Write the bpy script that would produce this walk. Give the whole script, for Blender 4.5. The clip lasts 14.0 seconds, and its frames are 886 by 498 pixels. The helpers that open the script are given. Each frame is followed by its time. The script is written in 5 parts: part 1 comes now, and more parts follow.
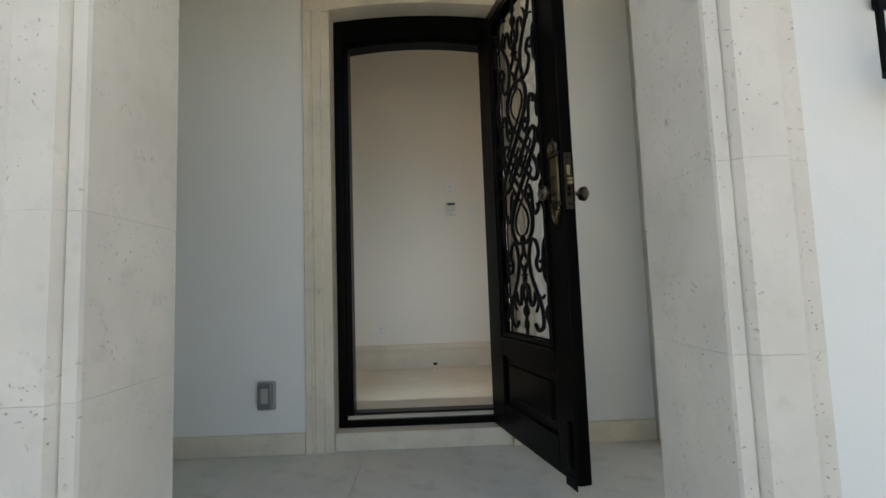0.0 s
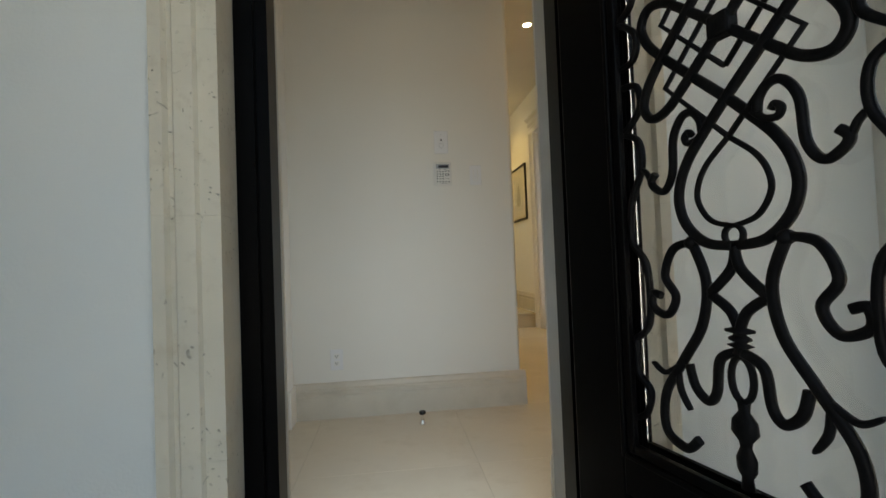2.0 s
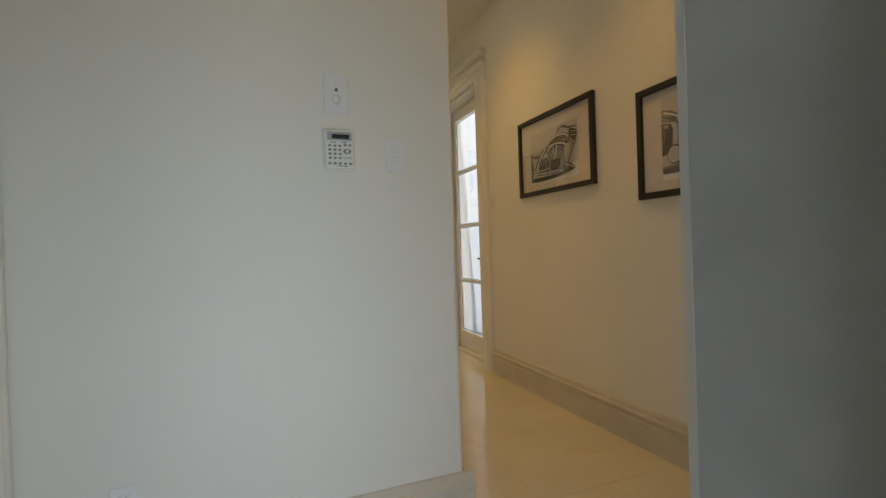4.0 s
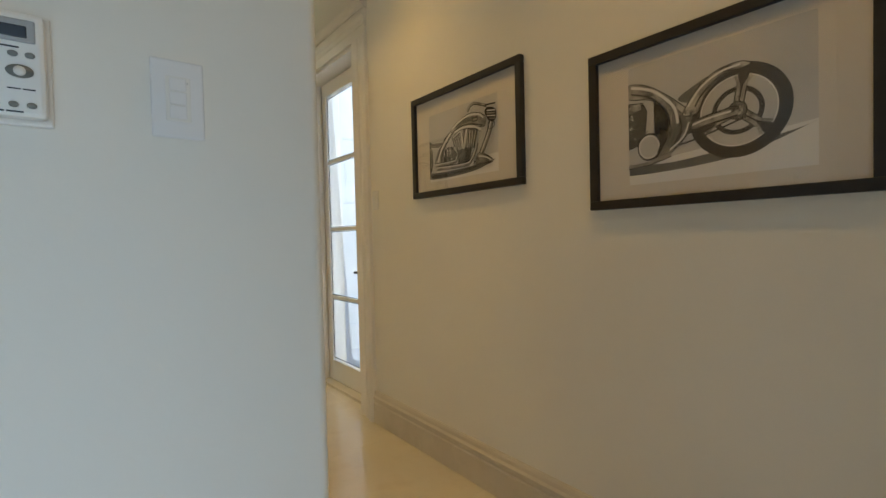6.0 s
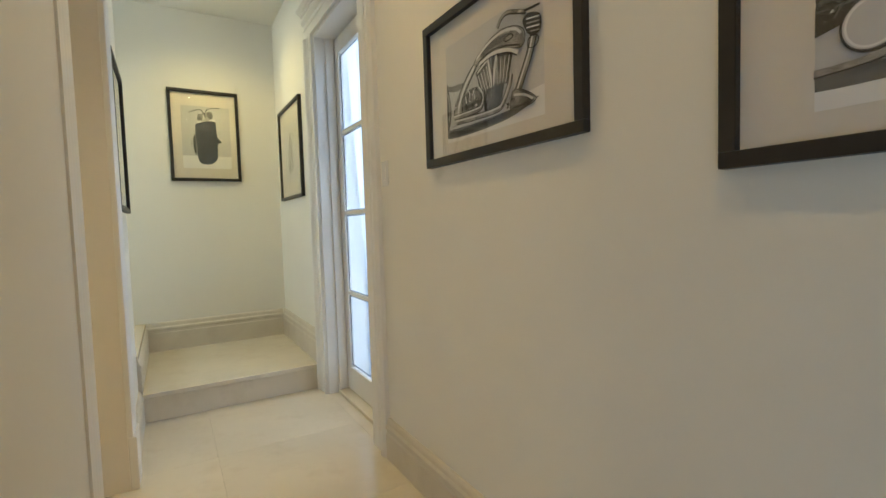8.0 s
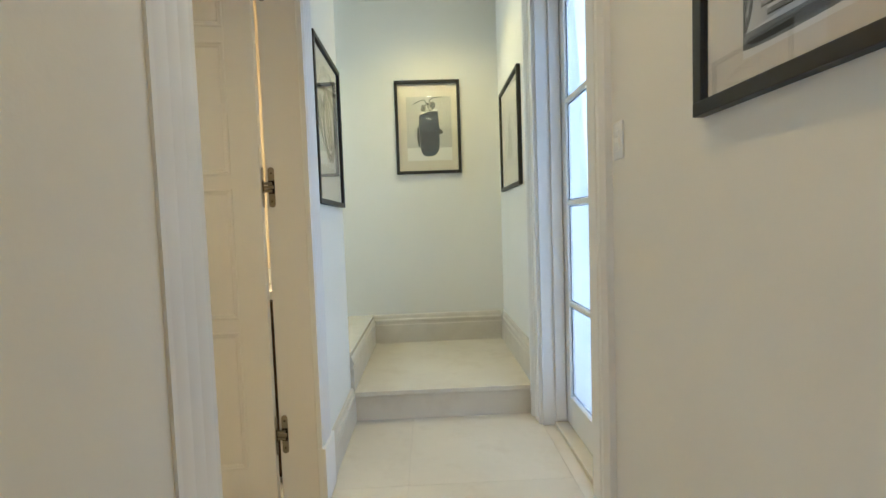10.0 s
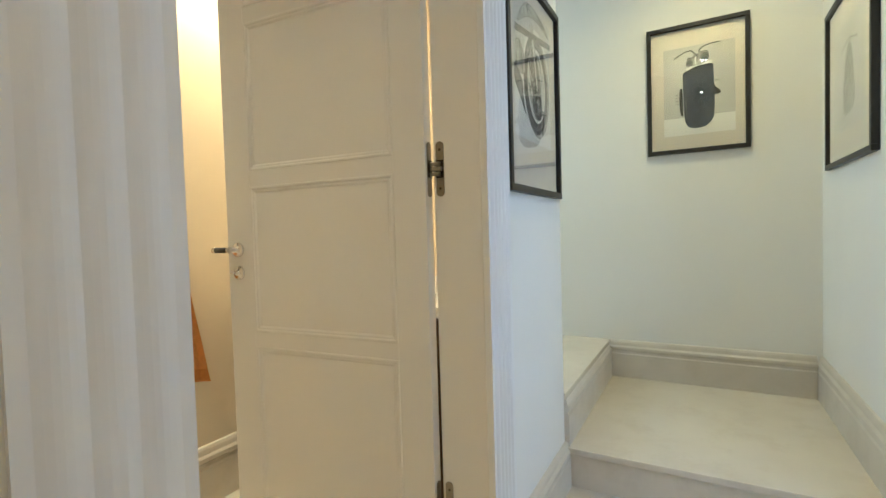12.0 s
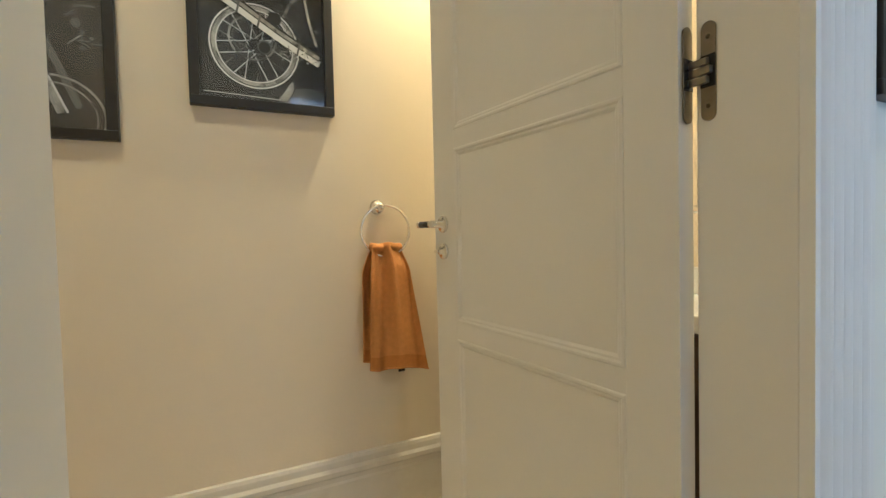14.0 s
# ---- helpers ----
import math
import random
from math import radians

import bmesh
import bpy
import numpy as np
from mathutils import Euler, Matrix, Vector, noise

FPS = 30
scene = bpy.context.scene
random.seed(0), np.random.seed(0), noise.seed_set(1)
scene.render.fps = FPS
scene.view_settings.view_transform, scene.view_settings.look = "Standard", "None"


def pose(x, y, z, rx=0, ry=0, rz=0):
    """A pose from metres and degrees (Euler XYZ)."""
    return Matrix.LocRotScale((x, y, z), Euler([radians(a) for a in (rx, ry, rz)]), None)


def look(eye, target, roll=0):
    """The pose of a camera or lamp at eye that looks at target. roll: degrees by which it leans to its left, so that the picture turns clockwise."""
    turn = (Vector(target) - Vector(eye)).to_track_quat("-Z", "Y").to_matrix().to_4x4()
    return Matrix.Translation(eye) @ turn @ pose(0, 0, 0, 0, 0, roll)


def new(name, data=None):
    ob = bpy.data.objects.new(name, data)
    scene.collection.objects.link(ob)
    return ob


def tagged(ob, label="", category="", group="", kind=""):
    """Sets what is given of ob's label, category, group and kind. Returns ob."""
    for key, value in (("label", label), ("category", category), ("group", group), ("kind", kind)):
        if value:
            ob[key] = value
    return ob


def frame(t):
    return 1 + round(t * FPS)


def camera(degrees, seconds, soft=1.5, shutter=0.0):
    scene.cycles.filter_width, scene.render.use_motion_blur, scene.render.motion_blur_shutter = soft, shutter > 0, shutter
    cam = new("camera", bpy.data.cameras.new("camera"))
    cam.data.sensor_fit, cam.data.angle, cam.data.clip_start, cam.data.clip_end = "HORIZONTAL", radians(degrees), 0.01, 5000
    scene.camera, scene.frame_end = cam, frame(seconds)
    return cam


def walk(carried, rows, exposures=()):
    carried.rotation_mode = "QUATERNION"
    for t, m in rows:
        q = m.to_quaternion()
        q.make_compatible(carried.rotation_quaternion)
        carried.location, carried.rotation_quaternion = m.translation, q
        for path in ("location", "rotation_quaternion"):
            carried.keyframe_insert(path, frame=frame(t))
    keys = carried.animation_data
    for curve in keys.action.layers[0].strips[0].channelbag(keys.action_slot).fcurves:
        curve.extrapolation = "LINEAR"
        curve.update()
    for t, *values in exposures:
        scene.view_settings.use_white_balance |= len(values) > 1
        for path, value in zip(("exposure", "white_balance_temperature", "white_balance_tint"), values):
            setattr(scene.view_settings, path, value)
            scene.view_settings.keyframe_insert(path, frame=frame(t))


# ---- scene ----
cam = camera(87.5, 14.0)
PATH = [
    (0, (-0.117, 0.415, 0.673), (-0.084, 2.408, 0.843), -2.0),
    (0.5, (-0.178, 0.776, 0.695), (-0.104, 2.768, 0.854), -1.5),
    (1, (-0.224, 1.137, 0.747), (-0.111, 3.13, 0.876), -1.5),
    (1.5, (-0.257, 1.476, 0.806), (-0.092, 3.467, 0.891), -2.0),
    (2, (-0.299, 1.794, 0.856), (-0.065, 3.78, 0.913), -2.2),
    (2.2, (-0.322, 1.919, 0.874), (-0.044, 3.899, 0.924), -1.9),
    (4.3, (-0.2, 3.043, 1.057), (0.627, 4.864, 1.033), -1.7),
    (4.5, (-0.172, 3.122, 1.067), (0.71, 4.917, 1.037), -1.4),
    (5, (-0.077, 3.361, 1.108), (0.952, 5.076, 1.085), -1.5),
    (5.5, (-0.003, 3.526, 1.129), (1.145, 5.163, 1.1), -1.3),
    (6, (0.114, 3.703, 1.151), (1.336, 5.286, 1.101), -1.4),
    (6.5, (0.246, 3.86, 1.151), (1.467, 5.443, 1.087), -1.3),
    (7, (0.392, 3.985, 1.156), (1.607, 5.571, 1.071), -1.3),
    (9.5, (0.883, 4.58, 1.137), (1.199, 6.551, 1.022), -1.9),
    (10, (0.93, 4.763, 1.149), (0.989, 6.759, 1.04), -2.0),
    (10.5, (0.967, 4.935, 1.155), (0.771, 6.923, 1.055), -2.0),
    (11, (0.986, 5.126, 1.154), (0.529, 7.071, 1.064), -1.9),
    (11.5, (0.97, 5.312, 1.148), (0.254, 7.178, 1.064), -1.8),
    (12, (0.975, 5.457, 1.131), (-0.002, 7.201, 1.062), -1.7),
    (12.5, (0.967, 5.59, 1.119), (-0.255, 7.172, 1.063), -1.5),
    (13, (0.928, 5.708, 1.102), (-0.513, 7.093, 1.039), -1.4),
    (13.5, (0.869, 5.83, 1.096), (-0.77, 6.973, 1.019), -1.4),
    (14, (0.795, 5.907, 1.064), (-0.993, 6.801, 0.998), -1.4),
]
walk(cam, [(r[0], look(*r[1:])) for r in PATH], exposures=[(0.0, 1.45, 7600, 9), (2.0, 1.72, 7450, 6), (4.5, 1.94, 6650, 5), (7.0, 2.28, 5600, 0), (9.5, 2.68, 4600, 0), (12.0, 2.68, 4550, 1), (14.0, 2.46, 4550, 0)])

# ---------------------------------------------------------------- light
world = bpy.data.worlds.new("sky")
scene.world = world
world.use_nodes = True
_n = world.node_tree.nodes
_sky = _n.new("ShaderNodeTexSky")
_sky.sky_type = "NISHITA"
_sky.sun_disc = False
_sky.sun_elevation = radians(52)
_sky.sun_rotation = radians(-8)
_sky.air_density = 1.0
_sky.dust_density = 5.0
_sky.ozone_density = 0.4
world.node_tree.links.new(_sky.outputs[0], _n["Background"].inputs[0])
_n["Background"].inputs[1].default_value = 0.15


def lamp(name, kind, energy, colour, matrix, **more):
    data = bpy.data.lights.new(name, kind)
    data.energy, data.color = energy, colour
    if kind == "SUN":
        data.angle = more["angle"]
    elif kind == "AREA":
        data.shape, data.size, data.size_y = "RECTANGLE", more["size"], more["size_y"]
    elif kind == "SPOT":
        data.spot_size, data.spot_blend, data.shadow_soft_size = more["cone"], 1.0, 0.04
    else:
        data.shadow_soft_size = more.get("soft", 0.05)
    ob = new(name, data)
    ob.matrix_world = matrix
    return ob


# the sun stands behind the house: the porch lies in open shade
lamp("sun", "SUN", 3.6, (1.0, 0.95, 0.88), look((0, 0, 0), (0.12, -0.85, -1.1)), angle=radians(2))
WARM = (1.0, 0.64, 0.27)
DAY = (0.80, 0.90, 1.0)
# recessed downlights of the corridor, the landing and the cloakroom; the last, in the foyer, is added fill
for _x, _y, _w, _c, _a in ((1.0, 4.35, 5.7, (1.0, 0.50, 0.075), 110), (1.0, 5.75, 6.0, (1.0, 0.54, 0.12), 112), (0.98, 7.95, 8.8, (1.0, 0.68, 0.22), 140), (-0.2, 3.75, 0.25, (1.0, 0.54, 0.14), 128)):
    lamp("ceiling_spot", "SPOT", _w, _c, look((_x, _y, 2.93), (_x, _y, 0)), cone=radians(_a))
lamp("cloakroom_spot", "SPOT", 27, (1.0, 0.68, 0.32), look((-0.74, 6.74, 2.62), (-0.74, 6.72, 0)), cone=radians(120))
# second cloakroom spot is added fill that evens out the back wall
lamp("cloakroom_spot", "SPOT", 5.5, (1.0, 0.72, 0.38), look((-0.25, 5.55, 2.62), (-0.30, 5.5, 0)), cone=radians(130))
# added yellow fill in the unseen stair window, standing in for daylight
lamp("stair_side_fill", "AREA", 1.9, (1.0, 0.86, 0.46), look((-1.58, 8.0, 2.3), (1.0, 8.1, 1.0)), size=1.0, size_y=1.0)
# added area lamp in the open front door, standing in for porch daylight
lamp("front_door_fill", "AREA", 1.15, (0.68, 0.82, 1.0), look((-0.205, 3.33, 0.66), (-0.205, 5.0, 0.60)), size=0.78, size_y=1.2)
# added area lamp behind the glazed door, boosting the courtyard daylight
lamp("glazed_door_fill", "AREA", 0.62, (0.88, 0.93, 1.0), look((1.80, 6.87, 1.25), (0.0, 6.87, 1.15)), size=0.74, size_y=2.2)


# ---------------------------------------------------------------- materials
def material(name, colour, rough=0.6, metal=0.0, spread=0.0, scale=4.0, bump=0.0, bump_scale=60.0, second=None, second_at=(0.5, 0.62),
             second_scale=9.0, coat=0.0, per_piece=0.0, spec=0.5):
    m = bpy.data.materials.new(name)
    m.use_nodes = True
    nt = m.node_tree
    b = nt.nodes["Principled BSDF"]
    b.inputs["Base Color"].default_value = (*colour, 1)
    b.inputs["Roughness"].default_value = rough
    b.inputs["Metallic"].default_value = metal
    b.inputs["Coat Weight"].default_value = coat
    b.inputs["Specular IOR Level"].default_value = spec
    co = nt.nodes.new("ShaderNodeTexCoord")
    link = nt.links.new
    out = None
    if spread or second:
        n1 = nt.nodes.new("ShaderNodeTexNoise")
        n1.inputs["Scale"].default_value = scale
        n1.inputs["Detail"].default_value = 8
        link(co.outputs["Object"], n1.inputs["Vector"])
        ramp = nt.nodes.new("ShaderNodeValToRGB")
        ramp.color_ramp.elements[0].position, ramp.color_ramp.elements[1].position = 0.3, 0.7
        ramp.color_ramp.elements[0].color = (*[c * (1 - spread) for c in colour], 1)
        ramp.color_ramp.elements[1].color = (*[min(1, c * (1 + spread)) for c in colour], 1)
        link(n1.outputs["Fac"], ramp.inputs["Fac"])
        out = ramp.outputs["Color"]
    if second:
        n2 = nt.nodes.new("ShaderNodeTexNoise")
        n2.inputs["Scale"].default_value = second_scale
        n2.inputs["Detail"].default_value = 10
        n2.inputs["Roughness"].default_value = 0.65
        link(co.outputs["Object"], n2.inputs["Vector"])
        r2 = nt.nodes.new("ShaderNodeValToRGB")
        r2.color_ramp.elements[0].position, r2.color_ramp.elements[1].position = second_at
        link(n2.outputs["Fac"], r2.inputs["Fac"])
        mix = nt.nodes.new("ShaderNodeMixRGB")
        link(r2.outputs["Color"], mix.inputs["Fac"])
        link(out, mix.inputs["Color1"])
        mix.inputs["Color2"].default_value = (*second, 1)
        out = mix.outputs["Color"]
    if per_piece:
        info = nt.nodes.new("ShaderNodeObjectInfo")
        hsv = nt.nodes.new("ShaderNodeHueSaturation")
        rng = nt.nodes.new("ShaderNodeMapRange")
        rng.inputs["To Min"].default_value, rng.inputs["To Max"].default_value = 1 - per_piece, 1 + per_piece
        link(info.outputs["Random"], rng.inputs["Value"])
        link(rng.outputs["Result"], hsv.inputs["Value"])
        if out:
            link(out, hsv.inputs["Color"])
        else:
            hsv.inputs["Color"].default_value = (*colour, 1)
        out = hsv.outputs["Color"]
    if out:
        link(out, b.inputs["Base Color"])
    if bump:
        n3 = nt.nodes.new("ShaderNodeTexNoise")
        n3.inputs["Scale"].default_value = bump_scale
        n3.inputs["Detail"].default_value = 6
        link(co.outputs["Object"], n3.inputs["Vector"])
        bp = nt.nodes.new("ShaderNodeBump")
        bp.inputs["Strength"].default_value = bump
        bp.inputs["Distance"].default_value = 0.004
        link(n3.outputs["Fac"], bp.inputs["Height"])
        link(bp.outputs["Normal"], b.inputs["Normal"])
    return m


def pitted(name, colour, dark, rough=0.75):
    """Shell limestone: cloudy cream with small open pits."""
    m = material(name, colour, rough, spread=0.07, scale=5.0, second=dark, second_at=(0.55, 0.75), second_scale=14.0)
    nt = m.node_tree
    b = nt.nodes["Principled BSDF"]
    co = nt.nodes.new("ShaderNodeTexCoord")
    warp = nt.nodes.new("ShaderNodeTexNoise")
    warp.inputs["Scale"].default_value = 11
    vor = nt.nodes.new("ShaderNodeTexVoronoi")
    vor.inputs["Scale"].default_value = 56
    gate = nt.nodes.new("ShaderNodeTexNoise")
    gate.inputs["Scale"].default_value = 5.5
    add = nt.nodes.new("ShaderNodeMixRGB")
    add.inputs["Fac"].default_value = 0.12
    link = nt.links.new
    link(co.outputs["Object"], warp.inputs["Vector"])
    link(co.outputs["Object"], gate.inputs["Vector"])
    link(co.outputs["Object"], add.inputs["Color1"])
    link(warp.outputs["Color"], add.inputs["Color2"])
    link(add.outputs["Color"], vor.inputs["Vector"])
    r = nt.nodes.new("ShaderNodeValToRGB")
    r.color_ramp.elements[0].position, r.color_ramp.elements[1].position = 0.06, 0.20
    link(vor.outputs["Distance"], r.inputs["Fac"])
    g = nt.nodes.new("ShaderNodeValToRGB")
    g.color_ramp.elements[0].position, g.color_ramp.elements[1].position = 0.46, 0.56
    g.color_ramp.elements[0].color, g.color_ramp.elements[1].color = (1, 1, 1, 1), (0, 0, 0, 1)
    link(gate.outputs["Fac"], g.inputs["Fac"])
    mx = nt.nodes.new("ShaderNodeMath")
    mx.operation = "MAXIMUM"
    link(r.outputs["Color"], mx.inputs[0])
    link(g.outputs["Color"], mx.inputs[1])
    fine = nt.nodes.new("ShaderNodeTexNoise")
    fine.inputs["Scale"].default_value = 70
    link(co.outputs["Object"], fine.inputs["Vector"])
    hs = nt.nodes.new("ShaderNodeMath")
    hs.operation = "MULTIPLY_ADD"
    link(fine.outputs["Fac"], hs.inputs[0])
    hs.inputs[1].default_value = 0.18
    link(mx.outputs[0], hs.inputs[2])
    bp = nt.nodes.new("ShaderNodeBump")
    bp.inputs["Strength"].default_value = 0.8
    bp.inputs["Distance"].default_value = 0.003
    link(hs.outputs[0], bp.inputs["Height"])
    link(bp.outputs["Normal"], b.inputs["Normal"])
    old = b.inputs["Base Color"].links[0].from_socket
    mix = nt.nodes.new("ShaderNodeMixRGB")
    inv = nt.nodes.new("ShaderNodeMath")
    inv.operation = "SUBTRACT"
    inv.inputs[0].default_value = 1.0
    link(mx.outputs[0], inv.inputs[1])
    sc = nt.nodes.new("ShaderNodeMath")
    sc.operation = "MULTIPLY"
    sc.inputs[1].default_value = 0.5
    link(inv.outputs[0], sc.inputs[0])
    link(sc.outputs[0], mix.inputs["Fac"])
    link(old, mix.inputs["Color1"])
    mix.inputs["Color2"].default_value = (0.24, 0.20, 0.14, 1)
    link(mix.outputs["Color"], b.inputs["Base Color"])
    return m


def glass(name, rough=0.0, tint=(1, 1, 1)):
    m = bpy.data.materials.new(name)
    m.use_nodes = True
    b = m.node_tree.nodes["Principled BSDF"]
    b.inputs["Base Color"].default_value = (*tint, 1)
    b.inputs["Roughness"].default_value = rough
    b.inputs["Transmission Weight"].default_value = 1.0
    b.inputs["IOR"].default_value = 1.45
    return m


def glow(name, colour, strength):
    m = bpy.data.materials.new(name)
    m.use_nodes = True
    b = m.node_tree.nodes["Principled BSDF"]
    b.inputs["Base Color"].default_value = (*colour, 1)
    b.inputs["Emission Color"].default_value = (*colour, 1)
    b.inputs["Emission Strength"].default_value = strength
    return m


WALL = material("wall_paint", (0.80, 0.78, 0.72), 0.62, spread=0.015, scale=2.0, bump=0.10, bump_scale=90, spec=0.3)
STUCCO = material("white_stucco", (0.81, 0.83, 0.80), 0.8, spread=0.03, scale=1.3, bump=0.25, bump_scale=120, spec=0.2)
CLOAK = material("cloakroom_paint", (0.76, 0.665, 0.50), 0.6, spread=0.02, scale=2.5, bump=0.1, bump_scale=90, spec=0.3)
CEIL = material("ceiling_paint", (0.80, 0.78, 0.72), 0.8, spread=0.02, scale=1.5)
TRIM = material("satin_white_trim", (0.80, 0.78, 0.74), 0.35, spread=0.02, scale=3, bump=0.04, bump_scale=40)
DOORP = material("satin_cream_door_paint", (0.76, 0.725, 0.66), 0.38, spread=0.02, scale=2, bump=0.05, bump_scale=35)
LIME = material("polished_limestone", (0.70, 0.64, 0.52), 0.16, spread=0.05, scale=2.6, second=(0.62, 0.55, 0.43), second_at=(0.5, 0.78),
                second_scale=5, bump=0.03, bump_scale=8, per_piece=0.025)
JOINT = material("stone_joint", (0.62, 0.56, 0.45), 0.8)
SKIRT = material("limestone_skirting", (0.62, 0.57, 0.48), 0.34, spread=0.05, scale=5, second=(0.55, 0.50, 0.41), second_at=(0.5, 0.8), second_scale=9)
SHELL = pitted("shell_limestone", (0.72, 0.66, 0.53), (0.62, 0.55, 0.42))
PIER = pitted("pale_shell_limestone", (0.71, 0.68, 0.60), (0.62, 0.59, 0.51))
PORCH = material("honed_porch_stone", (0.68, 0.66, 0.58), 0.42, spread=0.06, scale=3, second=(0.5, 0.48, 0.42), second_at=(0.5, 0.75), second_scale=7, bump=0.08, bump_scale=60,
                 per_piece=0.03)
IRON = material("black_enamelled_iron", (0.003, 0.0027, 0.0027), 0.30, spread=0.15, scale=20, bump=0.05, bump_scale=50, spec=0.06)
# white lining paint, greyed to carry the shade of the reveal
LINING = material("shaded_white_lining_paint", (0.58, 0.58, 0.57), 0.45, spread=0.1, scale=6)
WROUGHT = material("wrought_iron_bar", (0.006, 0.0055, 0.0055), 0.45, spread=0.3, scale=30, bump=0.25, bump_scale=110, spec=0.10)
BRASS = material("antique_brass", (0.20, 0.16, 0.09), 0.38, 1.0, spread=0.35, scale=25, bump=0.3, bump_scale=70)
BRIGHTBRASS = material("worn_brass", (0.52, 0.42, 0.22), 0.32, 1.0, spread=0.15, scale=30)
DARKBRASS = material("dark_bronze", (0.075, 0.064, 0.048), 0.38, 1.0, spread=0.4, scale=30, bump=0.3, bump_scale=80)
CHROME = material("chrome", (0.78, 0.77, 0.75), 0.10, 1.0)
NICKEL = material("brushed_nickel", (0.27, 0.24, 0.19), 0.28, 1.0, spread=0.1, scale=40)
BLACKLEATHER = material("black_grip", (0.02, 0.018, 0.016), 0.55, bump=0.2, bump_scale=200)
PLASTIC = material("white_plastic", (0.78, 0.77, 0.73), 0.32)
PLATE = material("white_wall_plate", (0.82, 0.82, 0.82), 0.22)
GREYPLASTIC = material("grey_plastic", (0.36, 0.37, 0.38), 0.4)
CLEARGREY = material("smoked_cover_plastic", (0.16, 0.17, 0.17), 0.2, coat=0.5)
BLACKPLASTIC = material("black_plastic", (0.015, 0.015, 0.017), 0.25)
KEYGREY = material("keypad_key", (0.19, 0.20, 0.19), 0.45)
FRAMEBLACK = material("black_picture_frame", (0.016, 0.014, 0.013), 0.45, spread=0.2, scale=30)
MAT = material("cream_mount_board", (0.54, 0.51, 0.46), 0.85)
PAPER = material("photo_grey", (0.42, 0.42, 0.42), 0.7, spread=0.10, scale=3)
PAPERDARK = material("photo_dark", (0.016, 0.016, 0.019), 0.6, spread=0.5, scale=9)
INK = material("photo_black", (0.015, 0.015, 0.016), 0.6)
MID = material("photo_mid_grey", (0.10, 0.10, 0.097), 0.6, spread=0.35, scale=14)
SHINE = material("photo_silver", (0.26, 0.255, 0.235), 0.6, spread=0.75, scale=13, second=(0.02, 0.02, 0.02), second_at=(0.50, 0.62), second_scale=19)
LIGHTINK = material("photo_white", (0.62, 0.62, 0.61), 0.6)
NAVY = material("photo_blue_black", (0.035, 0.042, 0.06), 0.6, spread=0.2, scale=8)
TOWELM = material("orange_towelling", (0.62, 0.285, 0.075), 0.95, spread=0.07, scale=60, bump=1.0, bump_scale=260, spec=0.1)
HEM = material("woven_orange_band", (0.52, 0.215, 0.045), 0.8, spread=0.06, scale=60, bump=0.3, bump_scale=420, spec=0.2)
WALNUT = material("dark_walnut", (0.055, 0.032, 0.018), 0.4, spread=0.3, scale=9, second=(0.03, 0.017, 0.010), second_scale=16)
MARBLE = material("white_marble", (0.80, 0.79, 0.76), 0.18, spread=0.03, scale=4, second=(0.66, 0.65, 0.63), second_at=(0.56, 0.66), second_scale=5)
PANE = glass("window_glass")
LAMPGLOW = glow("lamp_lens", (1.0, 0.86, 0.62), 14)
COURT = material("pale_grey_render", (0.66, 0.68, 0.72), 0.85, spread=0.1, scale=1.2)
# dark brown for the unseen porch ceiling, so that it bounces little light
PORCH_DARK = material("dark_porch_ceiling", (0.20, 0.14, 0.075), 0.6, spread=0.2, scale=5, bump=0.1, bump_scale=30)
GROUND = material("paving", (0.36, 0.35, 0.32), 0.8, spread=0.1, scale=2, bump=0.2)


# ---------------------------------------------------------------- mesh tools
def mesh_of(name, bm, mat):
    me = bpy.data.meshes.new(name)
    bmesh.ops.recalc_face_normals(bm, faces=bm.faces)
    bm.to_mesh(me)
    bm.free()
    for m in (mat if isinstance(mat, (list, tuple)) else (mat,)):
        me.materials.append(m)
    return me


def part(name, bm, mat, parent=None, label="", m=None):
    ob = new(name, mesh_of(name, bm, mat))
    if m is not None:
        ob.matrix_basis = m
    if parent is not None:
        ob.parent = parent
    return tagged(ob, label)


def piece(name, me, parent, m):
    ob = new(name, me)
    ob.parent, ob.matrix_basis = parent, m
    return ob


def thing(name, label, category, m=None, group="", kind=""):
    ob = new(name)
    if m is not None:
        ob.matrix_basis = m
    return tagged(ob, label, category, group, kind)


def box(bm, x0, y0, z0, x1, y1, z1, bevel=0.0, index=0):
    r = bmesh.ops.create_cube(bm, size=1.0)
    vs = r["verts"]
    for v in vs:
        v.co = Vector(((x0 + x1) / 2 + v.co.x * (x1 - x0), (y0 + y1) / 2 + v.co.y * (y1 - y0), (z0 + z1) / 2 + v.co.z * (z1 - z0)))
    fs = list({f for v in vs for f in v.link_faces})
    for f in fs:
        f.material_index = index
    if bevel:
        es = list({e for v in vs for e in v.link_edges})
        bmesh.ops.bevel(bm, geom=es, offset=bevel, segments=2, profile=0.5, affect="EDGES")
    return vs


def block(*a, **k):
    bm = bmesh.new()
    box(bm, *a, **k)
    return bm


